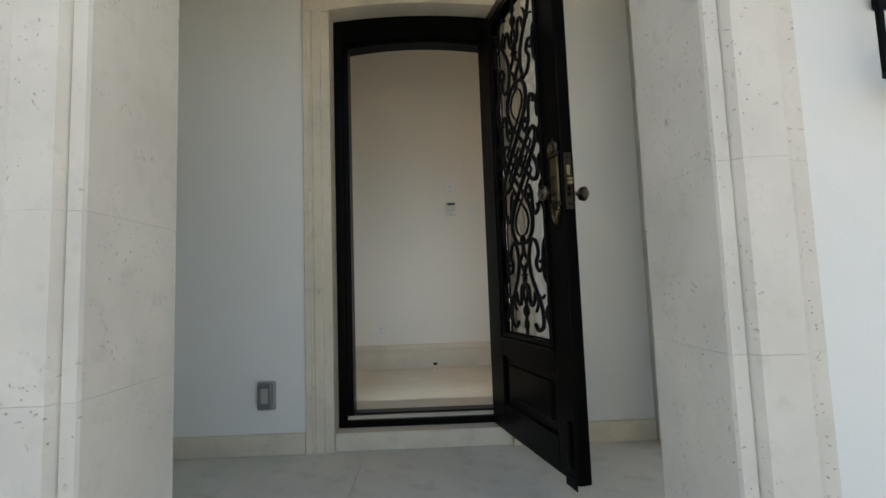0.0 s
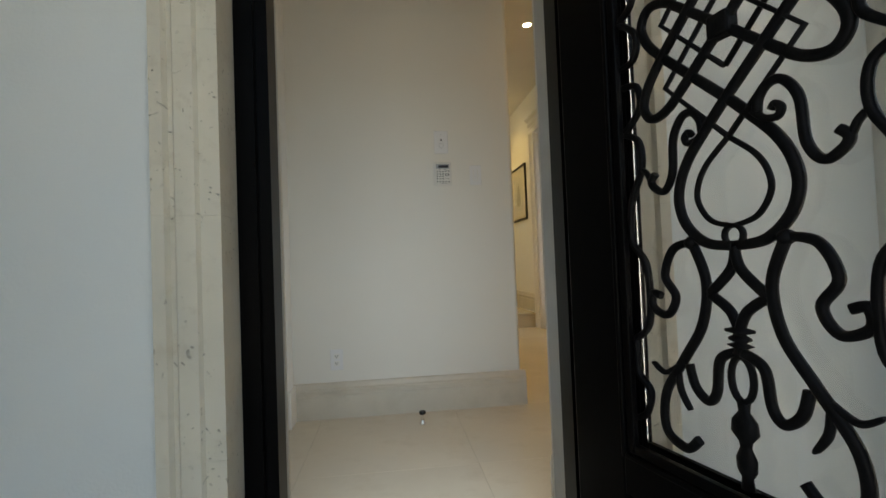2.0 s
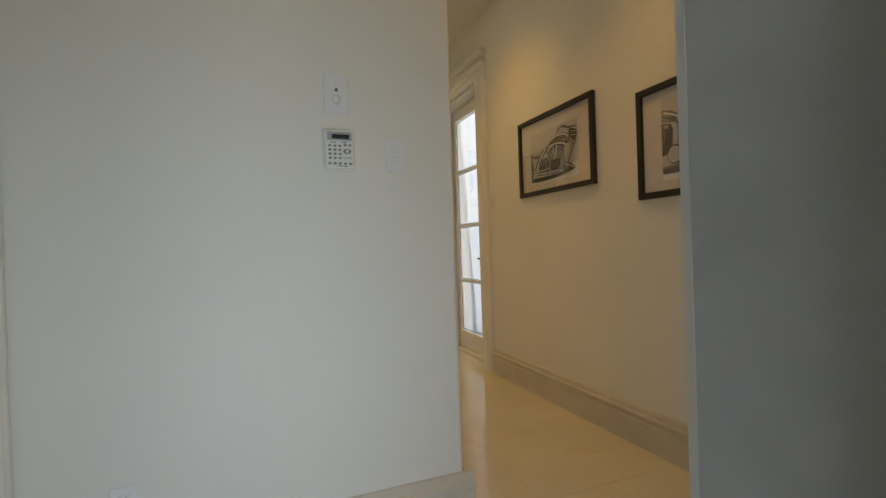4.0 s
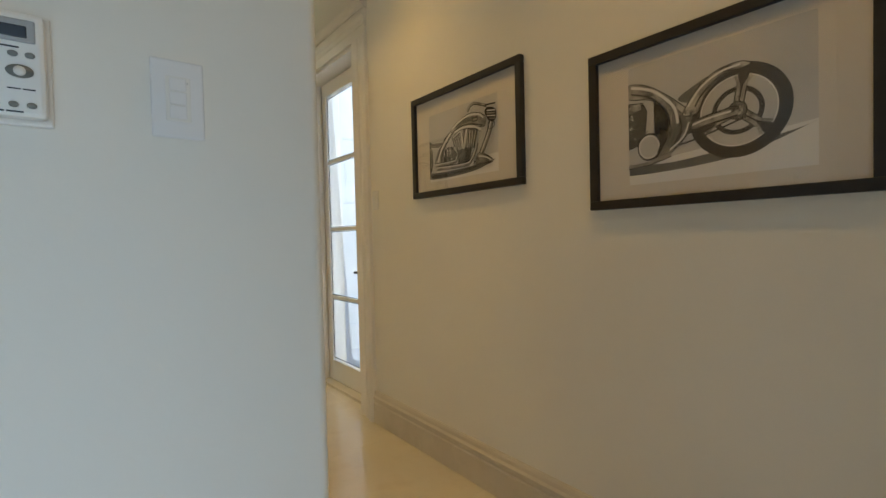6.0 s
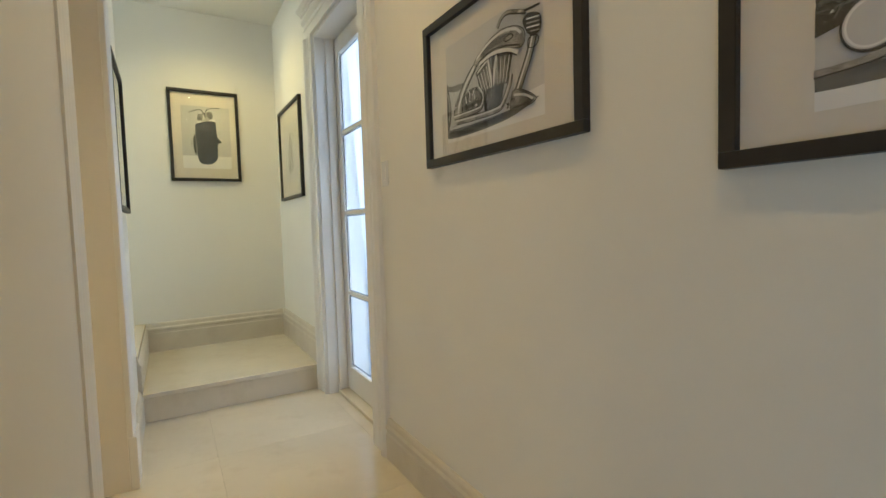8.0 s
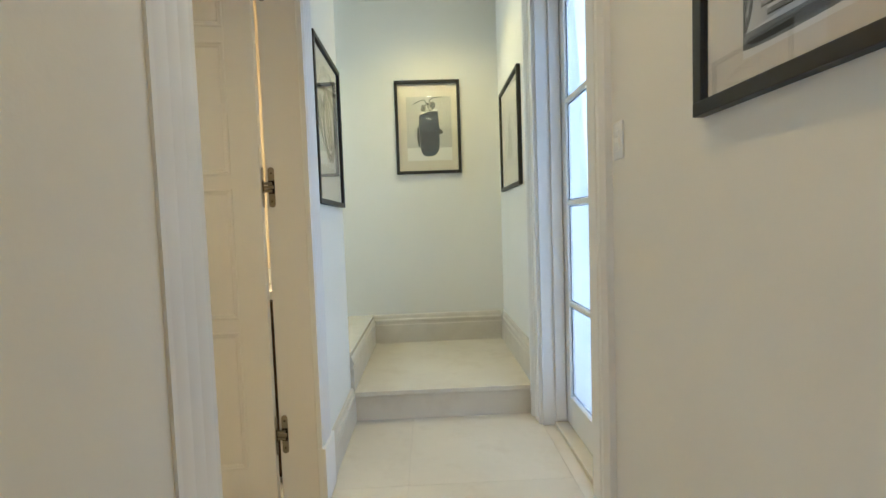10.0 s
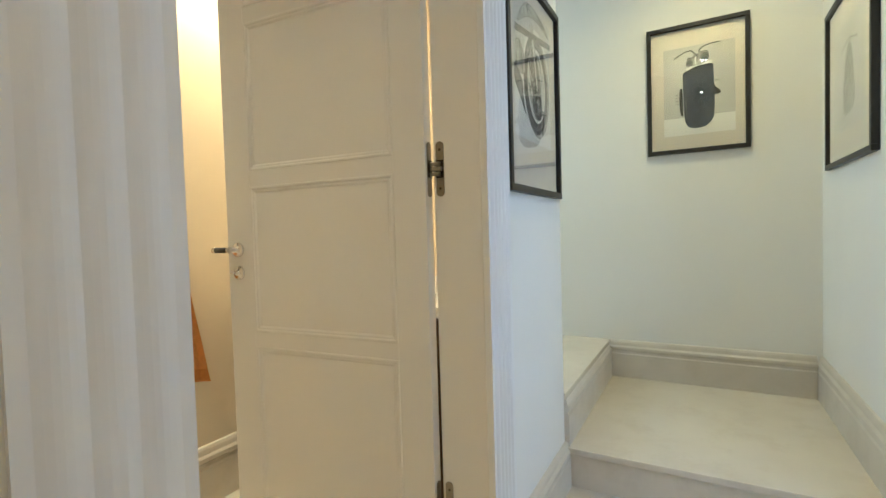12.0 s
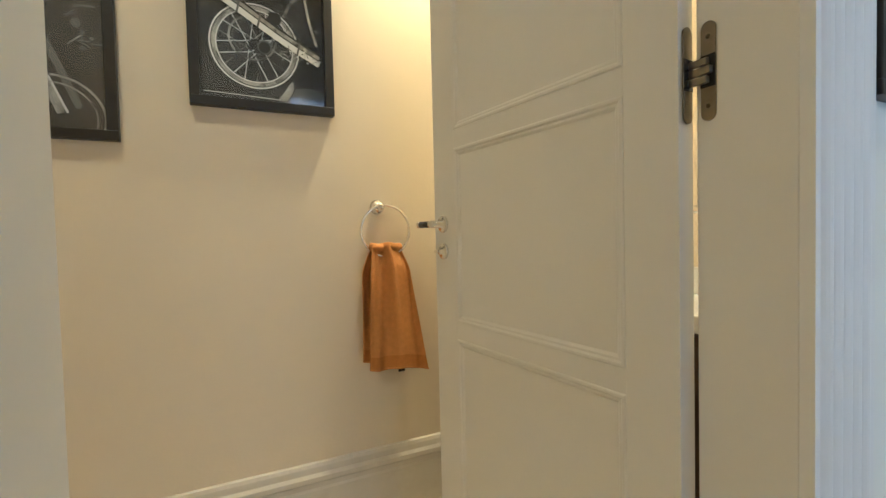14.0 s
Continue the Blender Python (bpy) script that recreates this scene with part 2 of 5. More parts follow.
def lathe(profile, segments=24, bm=None, m=None):
    """Turns (radius, height) pairs round the z axis."""
    bm = bm or bmesh.new()
    rings = []
    made = []
    for r, z in profile:
        ring = [bm.verts.new((r * math.cos(a), r * math.sin(a), z)) for a in (2 * math.pi * k / segments for k in range(segments))]
        rings.append(ring)
        made += ring
    for a, b in zip(rings, rings[1:]):
        for k in range(segments):
            bm.faces.new((a[k], a[(k + 1) % segments], b[(k + 1) % segments], b[k])).smooth = True
    bm.faces.new(rings[0][::-1])
    bm.faces.new(rings[-1])
    if m is not None:
        bmesh.ops.transform(bm, matrix=m, verts=made)
    return bm


def extrude_profile(profile, axis, a, b, flip=1):
    """A moulding: profile of (out, up) pairs drawn along x or y from a to b; out is measured in the direction flip."""
    bm = bmesh.new()
    ends = []
    for s in (a, b):
        ends.append([bm.verts.new((s, o * flip, u) if axis == "x" else (o * flip, s, u)) for o, u in profile])
    n = len(profile)
    for k in range(n):
        bm.faces.new((ends[0][k], ends[0][(k + 1) % n], ends[1][(k + 1) % n], ends[1][k]))
    bm.faces.new(ends[0])
    bm.faces.new(ends[1][::-1])
    return bm


def upright_profile(profile, z0, z1):
    """An upright moulding: outline of (x, y) pairs in plan from z0 to z1."""
    bm = bmesh.new()
    ends = [[bm.verts.new((x, y, z)) for x, y in profile] for z in (z0, z1)]
    n = len(profile)
    for k in range(n):
        bm.faces.new((ends[0][k], ends[0][(k + 1) % n], ends[1][(k + 1) % n], ends[1][k]))
    bm.faces.new(ends[0][::-1])
    bm.faces.new(ends[1])
    return bm


def spline(points, steps=8, closed=False):
    """A smooth run through the points."""
    p = [Vector(q) for q in points]
    out = []
    n = len(p)
    for i in range(n if closed else n - 1):
        if closed:
            a, b, c, d = p[i - 1], p[i], p[(i + 1) % n], p[(i + 2) % n]
        else:
            a, b, c, d = p[max(i - 1, 0)], p[i], p[i + 1], p[min(i + 2, n - 1)]
        for k in range(steps):
            t = k / steps
            out.append(0.5 * (2 * b + (c - a) * t + (2 * a - 5 * b + 4 * c - d) * t * t + (3 * b - a - 3 * c + d) * t ** 3))
    if not closed:
        out.append(p[-1])
    return out


def sweep(path, width, depth, closed=False, bm=None, taper=1.0, middle=0.0):
    """A flat bar with eased edges along a run of (x, z) points in the x-z plane; depth lies along y."""
    bm = bm or bmesh.new()
    rings = []
    n = len(path)
    for i, q in enumerate(path):
        a = path[(i - 1) % n] if closed else path[max(i - 1, 0)]
        b = path[(i + 1) % n] if closed else path[min(i + 1, n - 1)]
        t = Vector((b[0] - a[0], b[1] - a[1]))
        t = t.normalized() if t.length > 1e-9 else Vector((1, 0))
        nx, nz = -t.y, t.x
        f = i / max(n - 1, 1)
        w = width / 2 * (1 if closed else (taper + (1 - taper) * math.sin(math.pi * min(max(f, 0), 1)) ** 0.5 if taper != 1 else 1))
        ring = []
        for o, d in ((-1, -0.55), (-0.62, -1), (0.62, -1), (1, -0.55), (1, 0.55), (0.62, 1), (-0.62, 1), (-1, 0.55)):
            ring.append(bm.verts.new((q[0] + nx * o * w, middle + d * depth / 2, q[1] + nz * o * w)))
        rings.append(ring)
    for i in range(n if closed else n - 1):
        a, b = rings[i], rings[(i + 1) % n]
        for k in range(8):
            bm.faces.new((a[k], a[(k + 1) % 8], b[(k + 1) % 8], b[k])).smooth = True
    if not closed:
        bm.faces.new(rings[0][::-1])
        bm.faces.new(rings[-1])
    return bm


def tube(points, radius, segments=10, closed=False, bm=None):
    """A round bar along points in space."""
    bm = bm or bmesh.new()
    pts = [Vector(p) for p in points]
    n = len(pts)
    rings = []
    for i, q in enumerate(pts):
        a = pts[(i - 1) % n] if closed else pts[max(i - 1, 0)]
        b = pts[(i + 1) % n] if closed else pts[min(i + 1, n - 1)]
        t = (b - a).normalized()
        u = t.orthogonal().normalized() if not rings else (prev - t * prev.dot(t)).normalized()
        prev = u
        v = t.cross(u)
        rings.append([bm.verts.new(q + (u * math.cos(c) + v * math.sin(c)) * radius) for c in (2 * math.pi * k / segments for k in range(segments))])
    for i in range(n if closed else n - 1):
        a, b = rings[i], rings[(i + 1) % n]
        for k in range(segments):
            bm.faces.new((a[k], a[(k + 1) % segments], b[(k + 1) % segments], b[k])).smooth = True
    if not closed:
        bm.faces.new(rings[0][::-1])
        bm.faces.new(rings[-1])
    return bm


def wall(name, label, boxes, mat=None):
    bm = bmesh.new()
    for b in boxes:
        box(bm, *b)
    return tagged(part(name, bm, mat or WALL), label, "wall", kind="structure")


# ---------------------------------------------------------------- plan, in metres
LW, RW = 0.44, 1.535           # corridor walls
KW = 4.50                      # wall with the keypad
FW0, FW1 = 2.883, 3.298        # front wall, outside and inside
END = 8.585                    # end wall of the landing
CZ = 2.95                      # ceiling
PZ = -0.145                    # porch floor
CX = -0.205                    # middle of the front door
D0, D1 = 5.788, 6.64           # cloakroom door opening
G0, G1 = 6.449, 7.30          # glazed door opening
STEP_Y, STEP_Z, LEDGE_Z = 7.466, 0.178, 0.413
JD = 0.153                     # depth of the cloakroom jamb, and of its wall

# ---------------------------------------------------------------- large structure
wall("wall_front", "white stucco front wall of the porch beside the stone surround",
     [(-3.6, FW0, -0.6, -0.80, FW1, 3.6), (0.39, FW0, -0.6, RW + 0.3, FW1, 3.6), (-0.80, FW0, 2.42, 0.39, FW1, 3.6), (-0.80, 3.0, -0.6, 0.39, FW1, -0.03)], STUCCO)
wall("wall_front_lining", "white painted inner face of the front wall",
     [(-2.2, FW1, -0.1, -0.63, FW1 + 0.012, CZ), (0.22, FW1, -0.1, RW, FW1 + 0.012, CZ), (-0.63, FW1, 2.32, 0.22, FW1 + 0.012, CZ)])
_arc = [(0.459 - 0.022 + 0.022 * math.sin(a), KW + 0.022 - 0.022 * math.cos(a)) for a in (math.pi / 2 * k / 8 for k in range(9))]
tagged(part("wall_keypad", upright_profile([(-2.2, KW)] + _arc + [(0.459, KW + 0.16), (-2.2, KW + 0.16)], -0.1, CZ), WALL),
       "white painted wall facing the front door with a rounded corner", "wall", kind="structure")
wall("wall_foyer", "white painted side wall of the foyer with a cased opening", [(-0.99, KW - 0.10, -0.1, -0.87, KW, CZ), (-0.99, FW1 + 0.012, 2.35, -0.87, KW - 0.10, CZ),
     (-0.99, FW1 + 0.012, -0.1, -0.87, 3.46, CZ)])
wall("wall_hall", "plain white wall of the hall beyond the foyer", [(-2.35, FW1, -0.1, -2.2, KW + 0.16, CZ)])
wall("wall_corridor_left", "white painted corridor wall with the cloakroom doorway",
     [(LW - JD, KW + 0.16, -0.1, LW, D0 - 0.03, CZ), (LW - JD, D1 + 0.03, -0.1, LW, 7.455, CZ), (LW - JD, D0 - 0.03, 2.37, LW, D1 + 0.03, CZ)])
wall("wall_corridor_right", "white painted corridor wall hung with framed pictures",
     [(RW, FW1, -0.1, RW + 0.30, G0, CZ), (RW, G1, -0.1, RW + 0.30, END + 0.2, 4.6), (RW, G0, 2.42, RW + 0.30, G1, CZ)])
wall("wall_end", "cream painted end wall above the stair landing", [(-1.75, END, -0.1, RW + 0.3, END + 0.18, 4.6)])
# out of view; the opening is made to hold the stair fill lamp
wall("wall_stair", "white painted wall of the stair hall with an unseen window opening",
     [(-1.75, 7.30, -0.1, -1.60, 7.48, 4.6), (-1.75, 8.52, -0.1, -1.60, END, 4.6), (-1.75, 7.48, -0.1, -1.60, 8.52, 1.8), (-1.75, 7.48, 2.8, -1.60, 8.52, 4.6)])
wall("wall_stair_near", "white painted wall between stair hall and cloakroom", [(-1.60, 7.30, -0.1, LW - JD, 7.455, 4.6), (LW - JD, 7.30, CZ + 0.16, RW, 7.455, 4.6)])
wall("wall_cloakroom_back", "warm cream painted cloakroom wall hung with pictures", [(-1.05, 4.66, -0.1, -0.89, 7.30, 2.66)], CLOAK)
wall("wall_cloakroom_far", "warm cream painted cloakroom wall behind the open door", [(-0.89, 7.14, -0.1, LW - JD, 7.30, 2.66)], CLOAK)
wall("wall_cloakroom_near", "warm cream painted cloakroom wall", [(-0.89, KW + 0.16, -0.1, LW - JD, KW + 0.30, 2.66)], CLOAK)
wall("wall_cloakroom_door", "warm cream painted cloakroom wall beside the doorway", [(LW - JD - 0.004, KW + 0.30, -0.1, LW - JD - 0.001, D0 - 0.03, 2.66), (LW - JD - 0.004, D1 + 0.11, -0.1, LW - JD - 0.001, 7.14, 2.66)], CLOAK)

bm = bmesh.new()
box(bm, -2.35, FW1 - 0.2, CZ, RW + 0.3, 7.455, CZ + 0.16)
box(bm, -1.75, 7.30, 4.6, RW + 0.3, END + 0.2, 4.75)
box(bm, LW, 7.456, CZ, RW, END, CZ + 0.16)
box(bm, -1.05, KW + 0.16, 2.66, LW - JD, 7.30, 2.78)
tagged(part("ceiling", bm, CEIL), "smooth white painted ceiling", "ceiling", kind="structure")
# out of view; low and dark brown to dim the upper porch walls
bm = block(-3.6, 1.86, 2.80, 2.2, FW0, 2.95)
tagged(part("porch_ceiling", bm, PORCH_DARK), "unseen ceiling of the entrance porch, toned dark brown to dim the walls", "ceiling", kind="structure")
bm = bmesh.new()
box(bm, -60, -60, -0.75, 60, 0.95, -0.42)
box(bm, 1.84, 0.95, -0.75, 60, 60, -0.42)
box(bm, -60, 0.95, -0.75, -3.6, 60, -0.42)
tagged(part("ground", bm, GROUND), "pale paving outside the house", "ground", kind="structure")
bm = bmesh.new()
box(bm, -3.2, 0.95, -0.75, 2.6, 1.30, -0.28, 0.006)
tagged(part("porch_step", bm, PORCH), "pale stone step in front of the porch", "step", kind="structure")


# floors laid with large tiles
def tiled_floor(name, label, x0, y0, x1, y1, z, tile, mat, skip=lambda x, y: False):
    base = tagged(part(name, block(x0, y0, z - 0.12, x1, y1, z - 0.0025), JOINT), label, "floor", kind="structure")
    shared = {}
    nx, ny = math.ceil((x1 - x0) / tile), math.ceil((y1 - y0) / tile)
    for i in range(nx):
        for j in range(ny):
            a, b = x0 + i * tile, y0 + j * tile
            w, d = round(min(tile, x1 - a), 4), round(min(tile, y1 - b), 4)
            if skip(a + w / 2, b + d / 2) or w < 0.02 or d < 0.02:
                continue
            if (w, d) not in shared:
                q = block(0.0005, 0.0005, -0.012, w - 0.0005, d - 0.0005, 0, bevel=0.0005)
                shared[(w, d)] = mesh_of("tile", q, mat)
            piece("tile", shared[(w, d)], base, pose(a, b, z))
    return base


tiled_floor("floor", "polished cream limestone floor in large tiles", -2.2, 3.0, RW, STEP_Y + 0.02, 0.0, 0.75, LIME,
            lambda x, y: (x < -0.9 and y > KW))
tiled_floor("porch_floor", "honed pale stone porch floor in large slabs", -3.2, 1.30, 2.6, 2.90, PZ, 0.9, PORCH)
bm = bmesh.new()
box(bm, LW - 0.3, STEP_Y, -0.1, RW, END, STEP_Z - 0.03)
tagged(part("landing_base", bm, LIME), "limestone riser of the first stair step", "step", kind="structure")
bm = bmesh.new()
box(bm, LW - 0.0, STEP_Y - 0.018, STEP_Z - 0.03, RW, END, STEP_Z, 0.004)
tagged(part("landing_tread", bm, LIME), "polished cream limestone landing slab with a rounded nosing", "step", kind="structure")
bm = bmesh.new()
box(bm, -1.60, 7.455, -0.1, LW - 0.005, END, LEDGE_Z - 0.03)
tagged(part("upper_step_base", bm, SKIRT), "limestone riser of the second stair step", "step", kind="structure")
bm = bmesh.new()
box(bm, -1.60, 7.455, LEDGE_Z - 0.03, LW + 0.008, END, LEDGE_Z, 0.004)
tagged(part("upper_step_tread", bm, LIME), "polished limestone tread of the second stair step", "step", kind="structure")

# skirtings
BASE = [(0, 0), (0.024, 0), (0.024, 0.125), (0.020, 0.132), (0.020, 0.145), (0.026, 0.150), (0.026, 0.163), (0.017, 0.172), (0.014, 0.188), (0.009, 0.197), (0, 0.2)]


def skirting(axis, a, b, at, flip, z=0.0, stretch=1.0):
    prof = [(o, u * stretch) for o, u in BASE]
    bm = extrude_profile(prof, axis, a, b, flip)
    m = pose(0, at, z) if axis == "x" else pose(at, 0, z)
    return tagged(part("baseboard", bm, SKIRT, m=m), "beige limestone skirting with a moulded top edge", "baseboard", kind="structure")


skirting("x", -0.87, 0.485, KW, -1)
skirting("y", KW, KW + 0.16, 0.459, 1)
skirting("y", KW + 0.16, 5.60, LW, 1)
skirting("y", 6.826, STEP_Y, LW, 1)
skirting("y", FW1 + 0.012, 6.262, RW, -1)
skirting("y", STEP_Y + 0.0, END, RW, -1, STEP_Z, 1.17)
skirting("x", LW, RW - 0.026, END, -1, STEP_Z, 1.17)
skirting("y", 7.46, END - 0.026, LW - 0.003, 1, STEP_Z, 1.06)
skirting("y", 4.8, 7.14, -0.89, 1, 0.0, 1.27)
skirting("x", -0.86, 0.28, 7.14, -1, 0.0, 1.27)
skirting("x", 0.22, RW - 0.03, FW1 + 0.012, 1)
tagged(part("porch_baseboard", block(-1.53, FW0 - 0.02, PZ, -0.815, FW0, PZ + 0.105, bevel=0.003), SHELL), "pale limestone skirting of the porch", "baseboard", kind="structure")
tagged(part("porch_baseboard", block(0.405, FW0 - 0.02, PZ, 0.998, FW0, PZ + 0.105, bevel=0.003), SHELL), "pale limestone skirting of the porch", "baseboard", kind="structure")
tagged(part("porch_baseboard", block(-1.53, 1.86, PZ, -1.51, FW0 - 0.021, PZ + 0.105, bevel=0.003), SHELL), "pale limestone skirting of the porch", "baseboard", kind="structure")

# porch side walls and outer walls
wall("wall_porch_left", "white stucco side wall of the porch", [(-3.6, 1.85, -0.6, -1.53, FW0, 2.80)], STUCCO)
# the height up to 7 m is out of view, added to shade the paving
wall("wall_outer_left", "white stucco outer wall beside the stone pier", [(-6.0, 1.56, -0.6, -1.1565, 1.85, 7.0)], STUCCO)
wall("wall_outer_right", "white stucco outer wall beside the stone pier", [(0.7845, 1.56, -0.6, 1.95, 1.85, 7.0)], STUCCO)
# unseen header, set low to keep skylight off the upper porch walls
wall("wall_outer_top", "unseen white stucco wall added above the porch opening to cut skylight", [(-1.156, 1.56, 2.401, 0.784, 1.85, 7.0)], STUCCO)


# stone piers of the porch opening, each of stacked blocks with a moulded front
def pier(side):
    base = thing("stone_pier", "pale shell limestone pier with a moulded front edge beside the porch opening", "pier", kind="structure")
    inner = -0.918 if side < 0 else 0.546
    prof = [(0, 1.85), (0, 1.484), (0.004, 1.474), (0.036, 1.472), (0.041, 1.480), (0.052, 1.448), (0.156, 1.446), (0.160, 1.468), (0.175, 1.466), (0.179, 1.484), (0.194, 1.482),
            (0.198, 1.494), (0.238, 1.494), (0.238, 1.85)]
    outline = [(inner + side * a, b) for a, b in prof]
    cuts = (-0.42, -0.05, 0.45, 0.88, 1.42, 1.95, 2.40) if side < 0 else (-0.42, 0.0, 0.50, 0.95, 1.36, 1.90, 2.40)
    for a, b in zip(cuts, cuts[1:]):
        bm = upright_profile(outline, a + 0.0004, b - 0.0004)
        part("stone_block", bm, PIER, base)
    return base


pier(-1)
pier(1)
# stone pilaster in the porch beside the front door
pil = thing("stone_pilaster", "pale shell limestone pilaster with grooved edges inside the porch", "pilaster", kind="structure")
PIL = [(1.0, FW0 - 0.001), (1.0, 2.70), (1.032, 2.70), (1.036, 2.706), (1.042, 2.706), (1.046, 2.70), (1.345, 2.70), (1.350, 2.712), (1.362, 2.712), (1.372, 2.695), (1.40, 2.695), (1.41, 2.70),
       (1.619, 2.70), (1.619, FW0 - 0.001)]
for a, b in ((PZ, 0.32), (0.32, 1.02), (1.02, 1.64), (1.64, 2.25), (2.25, 2.799)):
    part("stone_block", upright_profile(PIL, a + 0.0004, b - 0.0004), PIER, pil)


# ---------------------------------------------------------------- front doorway
def arch_z(x, spring, rise, half):
    return spring + rise * (1 - ((x - CX) / half) ** 2)


def arched_band(x_half_in, z_in, rise_in, x_half_out, z_out, rise_out, z_bottom, y0, y1, n=14):
    """A frame round an opening with a slightly arched head, with thickness from y0 to y1."""
    bm = bmesh.new()
    inner = [(CX - x_half_in, z_bottom)] + [(CX + x_half_in * t, arch_z(CX + x_half_in * t, z_in, rise_in, x_half_in)) for t in (2 * k / n - 1 for k in range(n + 1))] + [(CX + x_half_in, z_bottom)]
    outer = [(CX - x_half_out, z_bottom)] + [(CX + x_half_out * t, arch_z(CX + x_half_out * t, z_out, rise_out, x_half_out)) for t in (2 * k / n - 1 for k in range(n + 1))] + [(CX + x_half_out, z_bottom)]
    rows = [[bm.verts.new((x, y, z)) for x, z in run] for run in (inner, outer) for y in (y0, y1)]
    i0, i1, o0, o1 = rows
    for k in range(len(inner) - 1):
        bm.faces.new((i0[k], i0[k + 1], o0[k + 1], o0[k]))
        bm.faces.new((i1[k], o1[k], o1[k + 1], i1[k + 1]))
        bm.faces.new((i0[k], i1[k], i1[k + 1], i0[k + 1]))
        bm.faces.new((o0[k], o0[k + 1], o1[k + 1], o1[k]))
    for k in (0, -1):
        bm.faces.new((i0[k], o0[k], o1[k], i1[k]))
    return bm


surround = thing("door_surround", "cream shell limestone surround of the front door in moulded blocks", "door surround", kind="structure")
for side in (-1, 1):
    xs = CX + side * 0.462
    prof = [(0, 3.0), (0, 2.872), (0.043, 2.872), (0.049, 2.860), (0.090, 2.860), (0.097, 2.871), (0.106, 2.871), (0.113, 2.858), (0.140, 2.858), (0.146, 2.872), (0.146, 3.0)]
    out = [(xs + side * a, b) for a, b in prof]
    for a, b in ((PZ, 0.02), (0.02, 0.44), (0.44, 0.98), (0.98, 1.40), (1.40, 1.86), (1.86, 2.225)):
        part("stone_block", upright_profile(out, a + 0.0003, b - 0.0003), SHELL, surround)
part("lintel", arched_band(0.462, 2.232, 0.03, 0.608, 2.378, 0.03, 2.2265, 2.864, 3.0), SHELL, surround)
part("sill_stone", block(CX - 0.460, 2.885, PZ, CX + 0.460, 3.0, -0.055, bevel=0.003), SHELL, surround)

frame_1 = thing("door_frame_1", "black enamelled steel frame of the front door", "door frame", kind="structure")
part("outer_frame", arched_band(0.415, 2.098, 0.03, 0.461, 2.229, 0.03, -0.052, 2.985, 3.10), IRON, frame_1)
part("stop_bead", arched_band(0.384, 2.078, 0.03, 0.4145, 2.0975, 0.03, -0.045, 3.005, 3.09), IRON, frame_1)
bm = bmesh.new()
box(bm, CX - 0.46, 2.975, -0.054, CX + 0.46, 3.02, -0.018, 0.004)
box(bm, CX - 0.46, 3.021, -0.054, CX + 0.46, 3.11, 0.008, 0.004)
part("threshold", bm, IRON, frame_1)
lining = thing("door_lining", "smooth white painted lining inside the front doorway, greyed for its shade", "door lining", kind="structure")
part("lining", arched_band(0.426, 2.34, 0.0, 0.460, 2.418, 0.0, -0.02, 3.101, FW1 + 0.012), LINING, lining)


def fluted(width, thick, flutes, z0, z1, relief=0.14):
    """Upright casing board with rounded reeds; width along y, thickness along x from 0."""
    pts = [(0, 0), (thick * 0.75, 0)]
    n = flutes * 6
    for k in range(n + 1):
        f = k / n
        y = width * (0.10 + 0.80 * f)
        pts.append((thick * (1 - relief + relief * abs(math.sin(math.pi * flutes * f))), y))
    pts += [(thick * 0.75, width), (0, width)]
    return upright_profile(pts, z0, z1)


casing_1 = thing("foyer_casing", "white fluted door casing on the foyer side wall", "casing", kind="structure")
part("fluted_board", fluted(0.13, 0.024, 4, 0.20, 2.34), TRIM, casing_1, m=pose(-0.87, KW - 0.155, 0))
part("plinth", block(0, -0.005, 0, 0.032, 0.135, 0.2, bevel=0.004), TRIM, casing_1, m=pose(-0.87, KW - 0.155, 0))

# ---- the iron front door, standing open
HX, HY = 0.189, 2.954
LEAF_TURN = math.degrees(math.atan2(-0.972, 0.235))
front_door = thing("front_door", "black wrought iron and glass front door standing open outwards", "door", m=pose(HX, HY, 0, 0, 0, LEAF_TURN))
LEAF_W, LZ0, LTOP = 0.858, -0.046, 2.13
GS0, GS1, GZ0, GZ1 = 0.205, 0.690, 0.442, 2.045
bm = bmesh.new()
box(bm, 0.0, -0.026, LZ0, GS0 - 0.035, 0.026, LTOP, 0.004)
part("stile", bm, IRON, front_door)
bm = bmesh.new()
box(bm, GS1 + 0.035, -0.026, LZ0, LEAF_W, 0.026, LTOP, 0.004)
part("stile", bm, IRON, front_door)
part("rail", block(GS0 - 0.0345, -0.026, GZ1 + 0.03, GS1 + 0.0345, 0.026, LTOP, bevel=0.003), IRON, front_door)
part("rail", block(GS0 - 0.0345, -0.026, 0.33, GS1 + 0.0345, 0.026, GZ0 - 0.03, bevel=0.003), IRON, front_door)
part("rail", block(GS0 - 0.0345, -0.026, LZ0, GS1 + 0.0345, 0.026, 0.09, bevel=0.003), IRON, front_door)
bm = block(GS0 - 0.034, -0.010, 0.09, GS1 + 0.034, 0.010, 0.33)
box(bm, GS0 + 0.03, -0.020, 0.13, GS1 - 0.03, 0.020, 0.29, 0.008)
part("kick_panel", bm, IRON, front_door, "raised black metal panel")
